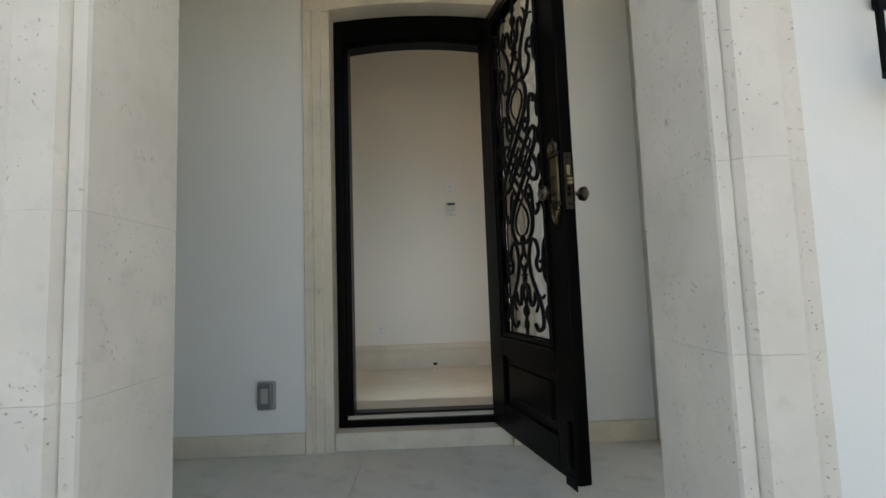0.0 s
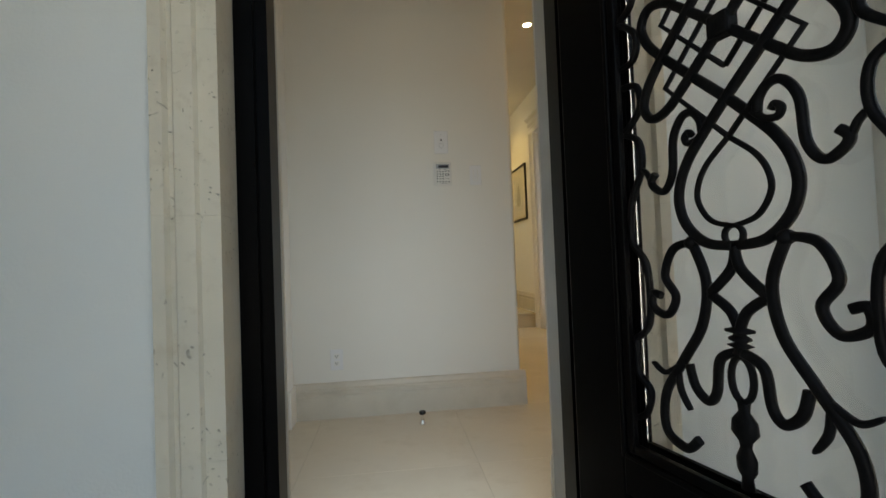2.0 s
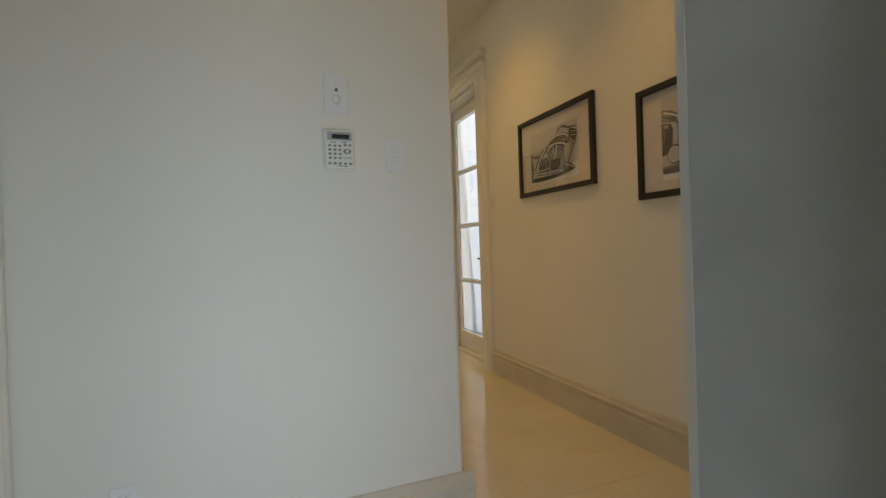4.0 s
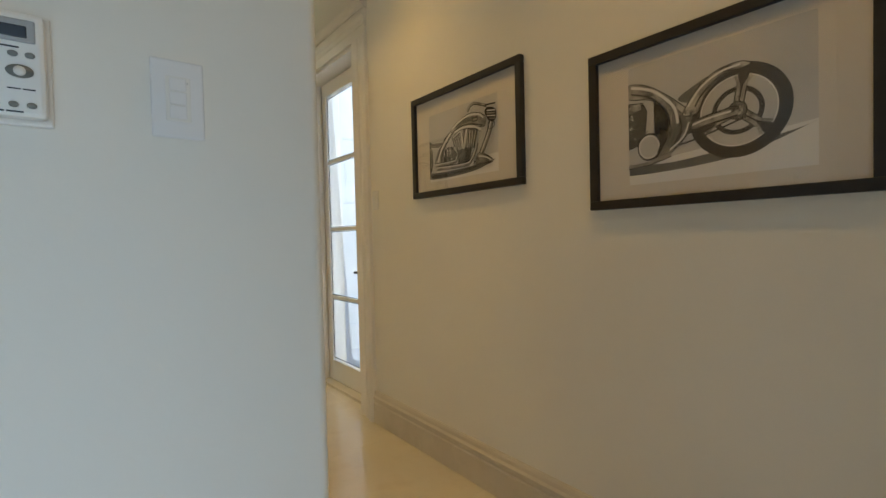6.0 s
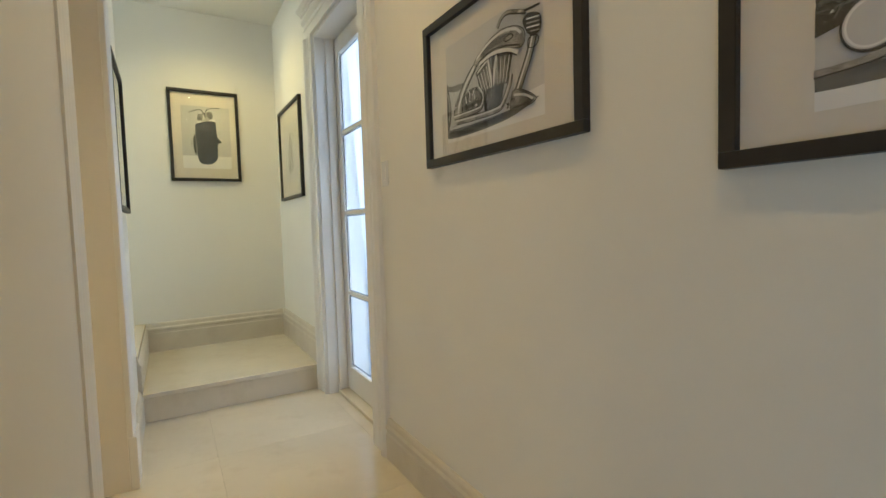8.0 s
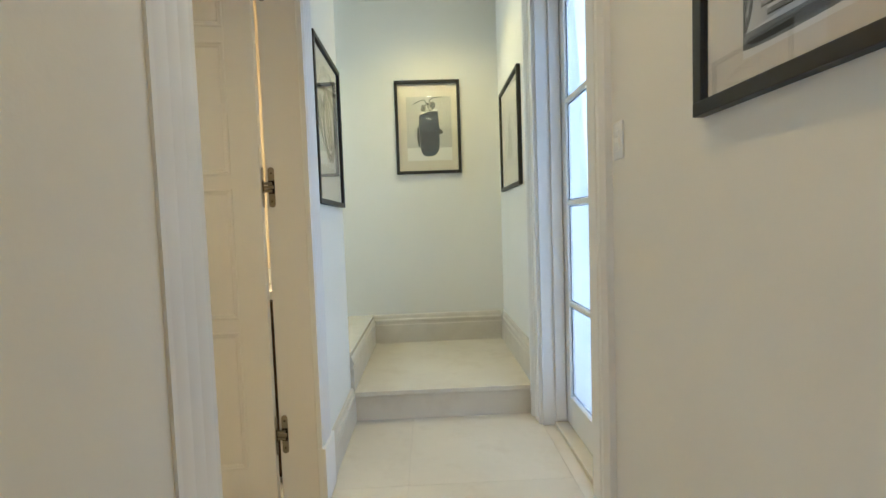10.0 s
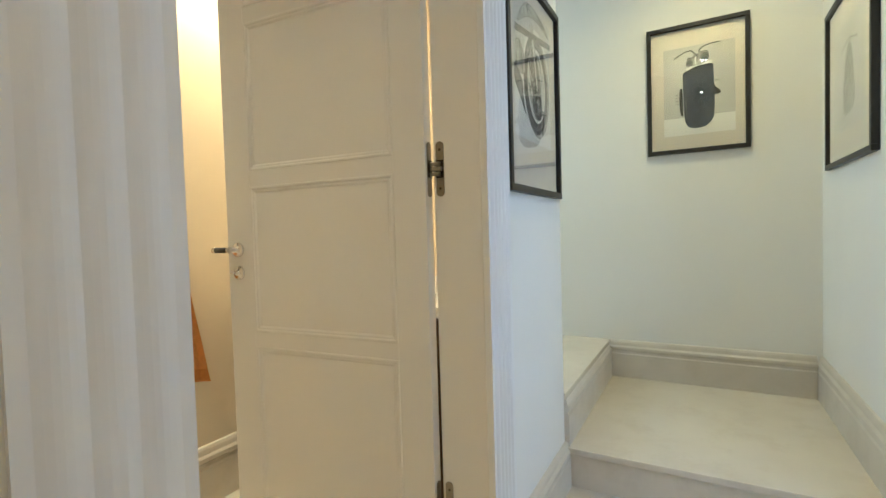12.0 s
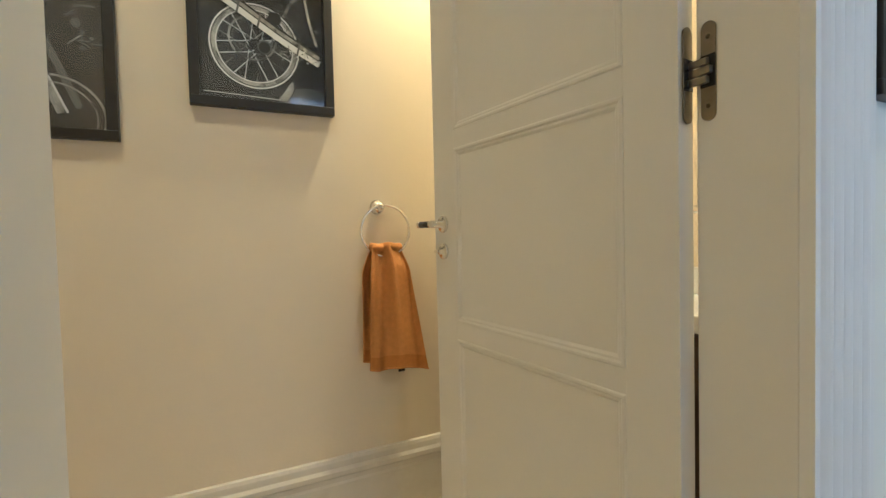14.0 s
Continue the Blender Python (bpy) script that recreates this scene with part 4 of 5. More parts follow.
    a.poly([(0.01 * w, 0.61 * h), (0.09 * w, 0.63 * h), (0.085 * w, 0.68 * h), (0.01 * w, 0.68 * h)], SILVER)
    a.clutter(0.0, 0.32, 0.10, 0.66, 26, 0.03, (SILVER, GREY, WHITE, BLACK), 4)
    a.oval(0.145 * w, 0.30 * h, 0.082 * w, 0.115 * h, BLACK)
    a.oval(0.140 * w, 0.30 * h, 0.070 * w, 0.100 * h, SHEET)
    a.hoop(0.140 * w, 0.30 * h, 0.062 * w, 0.090 * h, 0.006 * w, WHITE)
    a.blob([(0.19 * w, 0.24 * h), (0.24 * w, 0.30 * h), (0.245 * w, 0.40 * h), (0.21 * w, 0.44 * h), (0.22 * w, 0.34 * h)], BLACK)
    a.line([(0.0, 0.15 * h), (0.14 * w, 0.165 * h), (0.28 * w, 0.21 * h)], 0.03 * h, SILVER)
    a.line([(0.0, 0.135 * h), (0.14 * w, 0.15 * h), (0.28 * w, 0.195 * h)], 0.008 * h, BLACK)
    return a.done(), INKS


def engine_bike(w, h):
    a = Art(w, h, INKS)

    def at(*uv):
        return [(uv[k] * w, uv[k + 1] * h) for k in range(0, len(uv), 2)]

    a.poly(at(0, 0, 1, 0, 1, 0.24, 0, 0.13), WHITE)
    a.blob(at(0.0, 0.13, 0.3, 0.12, 0.7, 0.13, 0.96, 0.16, 0.7, 0.06, 0.3, 0.03, 0.0, 0.05), GREY)
    a.blob(at(0.03, 0.10, 0.3, 0.10, 0.6, 0.11, 0.8, 0.13, 0.5, 0.06, 0.1, 0.05), BLACK)
    # rear wheel, seat and tail
    a.blob(at(0.0, 0.56, 0.035, 0.50, 0.055, 0.36, 0.045, 0.22, 0.0, 0.14), BLACK)
    a.line(at(0.0, 0.52, 0.025, 0.46, 0.035, 0.34, 0.02, 0.22), 0.014 * w, SILVER)
    a.blob(at(0.0, 0.62, 0.06, 0.575, 0.13, 0.57, 0.22, 0.55, 0.16, 0.50, 0.06, 0.52, 0.0, 0.56), GREY)
    a.blob(at(0.366, 0.685, 0.29, 0.62, 0.22, 0.534, 0.15, 0.42, 0.115, 0.33, 0.10, 0.25, 0.22, 0.25, 0.22, 0.34, 0.25, 0.46, 0.32, 0.56, 0.40, 0.664), SILVER)
    a.line(at(0.35, 0.655, 0.25, 0.53, 0.17, 0.38, 0.145, 0.27), 0.020 * w, WHITE)
    a.line(at(0.385, 0.65, 0.29, 0.53, 0.215, 0.39, 0.195, 0.27), 0.016 * w, BLACK)
    a.line(at(0.37, 0.69, 0.28, 0.62, 0.19, 0.50, 0.11, 0.36, 0.095, 0.25), 0.008 * w, BLACK)
    # engine: cases, two finned cylinders in a vee, pushrods
    a.blob(at(0.26, 0.44, 0.34, 0.46, 0.44, 0.42, 0.46, 0.30, 0.40, 0.21, 0.27, 0.21, 0.23, 0.32), BLACK)
    a.oval(0.345 * w, 0.335 * h, 0.085 * w, 0.085 * h, GREY)
    a.clutter(0.25, 0.26, 0.42, 0.42, 34, 0.030, (SILVER, BLACK, BLACK, GREY, WHITE), 3)
    a.poly(at(0.45, 0.39, 0.67, 0.40, 0.63, 0.18, 0.46, 0.18), BLACK)
    a.poly(at(0.47, 0.36, 0.58, 0.37, 0.57, 0.22, 0.48, 0.21), GREY)
    a.clutter(0.46, 0.20, 0.60, 0.38, 26, 0.03, (SILVER, BLACK, GREY, BLACK), 12)
    a.poly(at(0.385, 0.56, 0.53, 0.65, 0.57, 0.38, 0.43, 0.36), BLACK)
    a.poly(at(0.56, 0.655, 0.755, 0.60, 0.70, 0.36, 0.58, 0.38), BLACK)
    for k in range(8):
        f = k / 7
        a.line(at(0.405 + 0.10 * f, 0.545 + 0.085 * f, 0.455 + 0.09 * f, 0.375 + 0.01 * f), 0.0075 * w, SILVER if k % 2 else WHITE)
        a.line(at(0.585 + 0.14 * f, 0.63 - 0.035 * f, 0.585 + 0.10 * f, 0.39 - 0.015 * f), 0.0075 * w, WHITE if k % 2 else SILVER)
    a.line(at(0.385, 0.555, 0.52, 0.645), 0.055 * h, BLACK)
    a.line(at(0.395, 0.568, 0.52, 0.652), 0.020 * h, WHITE)
    a.line(at(0.60, 0.66, 0.75, 0.61), 0.055 * h, BLACK)
    a.line(at(0.60, 0.668, 0.745, 0.622), 0.020 * h, WHITE)
    a.line(at(0.515, 0.645, 0.555, 0.38), 0.020 * w, WHITE)
    a.line(at(0.600, 0.650, 0.560, 0.38), 0.020 * w, WHITE)
    a.line(at(0.558, 0.645, 0.558, 0.36), 0.010 * w, BLACK)
    # tank, saddle pan, badge
    a.blob(at(0.366, 0.685, 0.434, 0.748, 0.535, 0.808, 0.652, 0.838, 0.773, 0.807, 0.85, 0.742, 0.863, 0.651, 0.818, 0.607, 0.68, 0.665, 0.535, 0.690, 0.402, 0.650), SILVER)
    a.blob(at(0.44, 0.715, 0.53, 0.765, 0.65, 0.79, 0.76, 0.765, 0.68, 0.735, 0.55, 0.725), GREY)
    a.line(at(0.39, 0.70, 0.50, 0.775, 0.64, 0.815, 0.77, 0.785, 0.83, 0.72), 0.024 * h, WHITE)
    a.line(at(0.41, 0.66, 0.54, 0.705, 0.68, 0.685, 0.82, 0.625), 0.016 * h, BLACK)
    a.line(at(0.42, 0.64, 0.55, 0.675, 0.70, 0.645, 0.80, 0.575), 0.030 * h, WHITE)
    a.line(at(0.42, 0.62, 0.55, 0.652, 0.70, 0.620, 0.79, 0.555), 0.010 * h, BLACK)
    a.oval(0.72 * w, 0.735 * h, 0.045 * w, 0.028 * h, BLACK)
    a.oval(0.72 * w, 0.735 * h, 0.034 * w, 0.017 * h, SILVER)
    # exhaust pipes
    for o, ink, wide in ((0.0, BLACK, 0.062), (0.0, SILVER, 0.046), (0.010, WHITE, 0.016)):
        a.line(at(0.735, 0.42 + o, 0.72, 0.34 + o, 0.655, 0.20 + o, 0.60, 0.165 + o, 0.40, 0.165 + o, 0.14, 0.185 + o), wide * h, ink)
        a.line(at(0.41, 0.43 + o, 0.455, 0.34 + o, 0.44, 0.255 + o, 0.38, 0.232 + o, 0.11, 0.238 + o), wide * h * 0.9, ink)
    # fork, headstock, bars, lamp, front mudguard
    for o, ink, wide in ((0.0, BLACK, 0.058), (0.0, SILVER, 0.040), (-0.008, WHITE, 0.012)):
        a.line(at(0.945 + o, 0.70, 0.90 + o, 0.52, 0.795 + o, 0.26), wide * w, ink)
    a.blob(at(0.735, 0.23, 0.77, 0.275, 0.86, 0.235, 0.945, 0.15, 0.90, 0.11, 0.735, 0.11), SILVER)
    a.line(at(0.76, 0.235, 0.85, 0.205, 0.92, 0.150), 0.020 * h, WHITE)
    a.line(at(0.745, 0.125, 0.84, 0.125, 0.925, 0.135), 0.016 * h, BLACK)
    a.clutter(0.70, 0.12, 0.77, 0.22, 10, 0.025, (BLACK, SILVER, GREY), 14)
    a.line(at(0.62, 0.87, 0.66, 0.93, 0.72, 0.945, 0.80, 0.905, 0.88, 0.86), 0.040 * h, BLACK)
    a.line(at(0.62, 0.875, 0.66, 0.935, 0.72, 0.95, 0.80, 0.91, 0.88, 0.865), 0.022 * h, SILVER)
    a.blob(at(0.85, 0.80, 0.90, 0.84, 0.99, 0.78, 0.99, 0.66, 0.93, 0.64, 0.88, 0.70), BLACK)
    for k in range(4):
        a.line(at(0.88, 0.80 - 0.035 * k, 0.985, 0.77 - 0.035 * k), 0.012 * h, WHITE if k % 2 == 0 else SILVER)
    a.line(at(0.86, 0.875, 0.99, 0.86), 0.020 * h, BLACK)
    a.hoop(0.93 * w, 0.60 * h, 0.045 * w, 0.05 * h, 0.006 * w, BLACK)
    return a.done(), INKS


def scooter_front(w, h):
    a = Art(w, h, INKS)
    a.poly([(0, 0), (w, 0), (w, 0.2 * h), (0, 0.2 * h)], WHITE)
    a.poly([(0, 0.48 * h), (w, 0.52 * h), (w, h), (0, h)], SHEET)
    a.blob([(0.27 * w, 0.52 * h), (0.23 * w, 0.50 * h), (0.235 * w, 0.28 * h), (0.28 * w, 0.23 * h)], BLACK)
    for k in range(4):
        a.line([(0.17 * w, (0.36 + 0.035 * k) * h), (0.24 * w, (0.365 + 0.035 * k) * h)], 0.008 * h, GREY)
    a.blob([(0.71 * w, 0.54 * h), (0.74 * w, 0.50 * h), (0.80 * w, 0.455 * h), (0.80 * w, 0.43 * h), (0.72 * w, 0.42 * h)], BLACK)
    a.line([(0.73 * w, 0.57 * h), (0.79 * w, 0.575 * h)], 0.008 * h, GREY)
    a.blob([(0.278 * w, 0.66 * h), (0.285 * w, 0.70 * h), (0.38 * w, 0.745 * h), (0.55 * w, 0.77 * h), (0.69 * w, 0.765 * h), (0.708 * w, 0.72 * h), (0.716 * w, 0.58 * h), (0.722 * w, 0.42 * h), (0.718 * w, 0.24 * h),
            (0.70 * w, 0.16 * h), (0.62 * w, 0.09 * h), (0.50 * w, 0.066 * h), (0.38 * w, 0.08 * h), (0.315 * w, 0.14 * h), (0.295 * w, 0.26 * h), (0.284 * w, 0.46 * h)], BLUE)
    a.line([(0.315 * w, 0.66 * h), (0.315 * w, 0.44 * h), (0.33 * w, 0.20 * h)], 0.016 * w, GREY)
    a.line([(0.30 * w, 0.70 * h), (0.40 * w, 0.738 * h), (0.55 * w, 0.758 * h), (0.69 * w, 0.757 * h)], 0.018 * h, BLACK)
    a.line([(0.33 * w, 0.735 * h), (0.45 * w, 0.772 * h), (0.58 * w, 0.785 * h), (0.69 * w, 0.785 * h)], 0.026 * h, WHITE)
    a.blob([(0.38 * w, 0.775 * h), (0.35 * w, 0.83 * h), (0.36 * w, 0.87 * h), (0.42 * w, 0.865 * h), (0.455 * w, 0.905 * h), (0.50 * w, 0.89 * h), (0.52 * w, 0.91 * h), (0.60 * w, 0.92 * h), (0.64 * w, 0.89 * h), (0.62 * w, 0.82 * h),
            (0.56 * w, 0.785 * h)], SILVER)
    a.oval(0.375 * w, 0.805 * h, 0.050 * w, 0.036 * h, GREY)
    a.oval(0.590 * w, 0.860 * h, 0.058 * w, 0.052 * h, GREY, turn=0.3)
    a.line([(0.47 * w, 0.79 * h), (0.46 * w, 0.85 * h), (0.49 * w, 0.89 * h)], 0.014 * w, WHITE)
    a.oval(0.485 * w, 0.880 * h, 0.014 * w, 0.012 * h, BLACK)
    a.line([(0.45 * w, 0.905 * h), (0.40 * w, 0.945 * h), (0.30 * w, 0.935 * h), (0.16 * w, 0.885 * h)], 0.012 * h, BLACK)
    a.line([(0.51 * w, 0.915 * h), (0.54 * w, 0.955 * h), (0.64 * w, 0.985 * h), (0.80 * w, 0.99 * h)], 0.012 * h, BLACK)
    return a.done(), INKS


def wheel_study(w, h):
    a = Art(w, h, INKS)

    def at(*uv):
        return [(uv[k] * w, uv[k + 1] * h) for k in range(0, len(uv), 2)]

    a.poly(at(0, 0.0, 1, 0.0, 1, 0.30, 0, 0.48), WHITE)
    a.blob(at(0.0, 0.48, 0.12, 0.46, 0.30, 0.30, 0.50, 0.10, 0.30, 0.16, 0.10, 0.30, 0.0, 0.38), GREY)
    cx, cz, rx, rz = 0.60 * w, 0.44 * h, 0.37 * w, 0.40 * h
    a.oval(cx, cz, rx * 1.10, rz * 1.06, SILVER, 44)
    a.hoop(cx, cz, rx * 1.05, rz * 1.02, rx * 0.10, WHITE)
    a.oval(cx - 0.03 * w, cz, rx * 0.92, rz * 0.92, BLACK, 44)
    a.hoop(cx - 0.03 * w, cz, rx * 0.80, rz * 0.82, rx * 0.06, GREY)
    a.oval(cx - 0.02 * w, cz, rx * 0.68, rz * 0.70, SHEET, 40)
    a.hoop(cx - 0.02 * w, cz, rx * 0.66, rz * 0.68, rx * 0.06, WHITE)
    a.blob(at(0.36, 0.66, 0.46, 0.74, 0.62, 0.62, 0.72, 0.40, 0.66, 0.22, 0.52, 0.20, 0.44, 0.36), GREY)
    a.clutter(0.40, 0.24, 0.72, 0.66, 60, 0.05, (SILVER, BLACK, WHITE, GREY, BLACK), 21)
    a.line(at(0.42, 0.86, 0.52, 0.60, 0.60, 0.32), 0.08 * w, BLACK)
    a.line(at(0.42, 0.86, 0.52, 0.60, 0.60, 0.32), 0.055 * w, SILVER)
    a.line(at(0.41, 0.86, 0.51, 0.60, 0.59, 0.32), 0.018 * w, WHITE)
    a.blob(at(0.50, 0.34, 0.60, 0.40, 0.70, 0.32, 0.66, 0.20, 0.54, 0.20), BLACK)
    a.blob(at(0.53, 0.32, 0.60, 0.36, 0.66, 0.30, 0.62, 0.23, 0.56, 0.23), SILVER)
    a.blob(at(0.0, 0.62, 0.10, 0.66, 0.20, 0.60, 0.24, 0.48, 0.14, 0.44, 0.0, 0.48), SILVER)
    a.poly(at(0.0, 0.70, 1.0, 0.82, 1.0, 0.87, 0.0, 0.75), BLACK)
    a.blob(at(0.06, 0.78, 0.30, 0.98, 0.70, 0.98, 0.94, 0.90, 0.60, 0.93, 0.30, 0.88), SILVER)
    return a.done(), INKS


def pale_bike(w, h):
    a = Art(w, h, INKS)
    a.blob([(0.3 * w, 0.2 * h), (0.36 * w, 0.62 * h), (0.5 * w, 0.8 * h), (0.62 * w, 0.66 * h), (0.7 * w, 0.24 * h), (0.5 * w, 0.14 * h)], GREY)
    a.oval(0.5 * w, 0.3 * h, 0.16 * w, 0.16 * h, SILVER)
    a.hoop(0.5 * w, 0.3 * h, 0.12 * w, 0.12 * h, 0.02 * w, BLACK)
    a.line([(0.2 * w, 0.76 * h), (0.5 * w, 0.82 * h), (0.8 * w, 0.76 * h)], 0.02 * h, GREY)
    return a.done(), INKS


def spoked_wheel(w, h):
    a = Art(w, h, DARKINKS)

    def at(*uv):
        return [(uv[k] * w, uv[k + 1] * h) for k in range(0, len(uv), 2)]

    # lit ground and tyre wall, then rim, spokes and hub
    a.blob(at(0.62, 0.0, 0.70, 0.10, 0.86, 0.14, 1.0, 0.10, 1.0, 0.0), GREY)
    a.blob(at(0.60, 0.02, 0.66, 0.10, 0.72, 0.20, 0.74, 0.12, 0.68, 0.02), SILVER)
    cx, cz, r = 0.43 * w, 0.44 * h, 0.345 * h
    a.hoop(cx, cz, r * 1.02, r * 1.02, r * 0.18, BLACK)
    a.hoop(cx, cz, r * 0.985, r * 0.985, r * 0.035, WHITE)
    a.hoop(cx, cz, r * 0.90, r * 0.90, r * 0.09, SILVER)
    a.hoop(cx, cz, r * 0.85, r * 0.85, r * 0.025, WHITE)
    for k in range(20):
        t = math.radians(18 * k)
        u = t + math.radians(40 if k % 2 else -40)
        a.line([(cx + math.cos(u) * r * 0.17, cz + math.sin(u) * r * 0.17), (cx + math.cos(t) * r * 0.84, cz + math.sin(t) * r * 0.84)], 0.0030, WHITE if k % 3 else SILVER)
    a.hoop(cx - 0.02 * w, cz + 0.06 * h, r * 0.52, r * 0.50, r * 0.05, SILVER)
    a.hoop(cx - 0.02 * w, cz + 0.06 * h, r * 0.44, r * 0.42, r * 0.03, GREY)
    a.clutter(0.22, 0.30, 0.66, 0.74, 90, 0.022, (GREY, BLACK, SILVER, WHITE, BLUE, BLACK), 5)
    a.clutter(0.62, 0.50, 0.97, 0.98, 80, 0.03, (GREY, BLACK, BLACK, SILVER, BLUE), 6)
    a.oval(cx + 0.07 * w, cz - 0.01 * h, r * 0.15, r * 0.15, BLACK)
    a.hoop(cx + 0.07 * w, cz - 0.01 * h, r * 0.15, r * 0.15, r * 0.04, GREY)
    a.oval(cx + 0.16 * w, cz + 0.24 * h, r * 0.15, r * 0.15, BLACK)
    # bright tube across the wheel
    a.line(at(0.0, 0.905, 0.30, 0.74, 0.62, 0.55, 0.96, 0.375), 0.105 * h, BLACK)
    a.line(at(0.0, 0.880, 0.30, 0.715, 0.62, 0.525, 0.96, 0.350), 0.060 * h, WHITE)
    a.line(at(0.0, 0.930, 0.30, 0.765, 0.62, 0.575, 0.96, 0.400), 0.030 * h, SILVER)
    a.line(at(0.0, 0.905, 0.30, 0.742, 0.62, 0.552, 0.96, 0.377), 0.010 * h, BLACK)
    for u, v in ((0.30, 0.735), (0.46, 0.64), (0.78, 0.46)):
        a.line(at(u - 0.012, v - 0.06, u + 0.018, v + 0.06), 0.016 * w, GREY)
    # frame and levers at the upper edge
    a.line(at(0.66, 0.70, 0.76, 0.86, 0.92, 0.98), 0.022 * h, SILVER)
    a.line(at(0.84, 0.92, 0.88, 0.70, 0.94, 0.50), 0.020 * h, SILVER)
    a.clutter(0.54, 0.34, 0.92, 0.44, 34, 0.024, (SILVER, BLACK, GREY, WHITE), 16)
    a.line(at(0.02, 0.030, 0.30, 0.022, 0.60, 0.012), 0.006 * h, WHITE)
    return a.done(), DARKINKS


def fork_study(w, h):
    a = Art(w, h, DARKINKS)
    a.line([(0.30 * w, 0.98 * h), (0.52 * w, 0.60 * h), (0.74 * w, 0.10 * h)], 0.07 * w, SILVER)
    a.line([(0.33 * w, 0.98 * h), (0.55 * w, 0.60 * h), (0.77 * w, 0.10 * h)], 0.014 * w, WHITE)
    a.line([(0.44 * w, 0.98 * h), (0.64 * w, 0.62 * h), (0.84 * w, 0.14 * h)], 0.05 * w, GREY)
    a.hoop(0.66 * w, 0.06 * h, 0.34 * w, 0.30 * h, 0.016 * w, SILVER)
    a.hoop(0.66 * w, 0.06 * h, 0.29 * w, 0.25 * h, 0.010 * w, SILVER)
    a.blob([(0.56 * w, 0.74 * h), (0.66 * w, 0.86 * h), (0.86 * w, 0.80 * h), (0.84 * w, 0.68 * h), (0.66 * w, 0.64 * h)], BLACK)
    a.oval(0.84 * w, 0.74 * h, 0.03 * w, 0.035 * h, GREY)
    a.blob([(0.08 * w, 0.30 * h), (0.20 * w, 0.56 * h), (0.44 * w, 0.50 * h), (0.42 * w, 0.30 * h), (0.22 * w, 0.22 * h)], BLACK)
    for k in range(6):
        a.line([(0.12 * w, (0.28 + 0.04 * k) * h), (0.42 * w, (0.32 + 0.04 * k) * h)], 0.006 * h, SILVER)
    a.oval(0.20 * w, 0.72 * h, 0.10 * w, 0.08 * h, BLACK)
    a.clutter(0.05, 0.20, 0.55, 0.95, 70, 0.05, (GREY, BLACK, SILVER, BLUE), 8)
    a.clutter(0.55, 0.55, 0.97, 0.97, 30, 0.05, (GREY, BLACK, SILVER), 9)
    return a.done(), DARKINKS


def picture(label, m, w, h, art, margin=(0.10, 0.10, 0.085, 0.085), edge=0.024, mount=True, deep=0.026):
    """A framed print hung on a wall; its back lies at y = 0 and it faces -y. margin: left, right, bottom, top inside the frame."""
    p = thing("framed_picture", label, "picture", m=m, group="motorcycle pictures")
    for q in (0, 1):
        part("frame_rail", block(-w / 2, -deep, -h / 2 if q else h / 2 - edge, w / 2, 0, -h / 2 + edge if q else h / 2, bevel=0.002), FRAMEBLACK, p)
        part("frame_rail", block(-w / 2 if q else w / 2 - edge, -deep + 0.0004, -h / 2 + edge, -w / 2 + edge if q else w / 2, 0, h / 2 - edge, bevel=0.002), FRAMEBLACK, p)
    iw, ih = w / 2 - edge, h / 2 - edge
    part("backing", block(-iw, -0.008, -ih, iw, -0.002, ih), MAT if mount else FRAMEBLACK, p)
    l, r, b, t = margin
    bm, inks = art(2 * iw - l - r, 2 * ih - b - t)
    part("print", bm, inks, p, m=pose(-iw + l, -0.0085, -ih + b))
    gl = part("pane", block(-iw, -0.0165, -ih, iw, -0.0145, ih), PANE, p)
    gl.visible_shadow = False
    return p


picture("black framed black-and-white motorcycle engine print in a cream mount", pose(RW, 5.371, 1.618, 0, 0, -90), 0.781, 0.519, engine_bike, (0.109, 0.116, 0.044, 0.080), 0.030)
picture("black framed black-and-white motorcycle rear wheel print in a cream mount", pose(RW, 4.285, 1.494, 0, 0, -90), 0.762, 0.525, rear_wheel_bike, (0.110, 0.100, 0.044, 0.046), 0.030)
picture("dark framed scooter front print on the end wall", pose(0.955, END, 1.936, 0, 0, 0), 0.527, 0.749, scooter_front, (0.067, 0.047, 0.082, 0.106), 0.024)
picture("dark framed motorcycle wheel print beside the cloakroom doorway", pose(LW, 7.108, 1.633, 0, 0, 90), 0.585, 0.75, wheel_study, (0.060, 0.075, 0.165, 0.06), 0.024)
picture("dark framed pale motorcycle print above the landing", pose(RW, 8.04, 1.755, 0, 0, -90), 0.72, 0.745, pale_bike, (0.12, 0.12, 0.12, 0.12), 0.024)
picture("black framed dark print of a spoked motorcycle wheel", pose(-0.89, 6.090, 1.7295, 0, 0, 90), 0.455, 0.475, spoked_wheel, (0.002, 0.002, 0.004, 0.004), 0.03, False, 0.03)
picture("black framed dark print of a motorcycle fork", pose(-0.89, 5.448, 1.5995, 0, 0, 90), 0.455, 0.475, fork_study, (0.002, 0.002, 0.004, 0.004), 0.03, False, 0.03)


# ---------------------------------------------------------------- plates and switches
def text(body, size, mat, parent, m, name="lettering"):
    cu = bpy.data.curves.new(name, "FONT")
    cu.body, cu.size, cu.extrude, cu.align_x, cu.align_y = body, size, 0.0002, "CENTER", "CENTER"
    cu.materials.append(mat)
    ob = new(name, cu)
    ob.parent, ob.matrix_basis = parent, m
    return ob


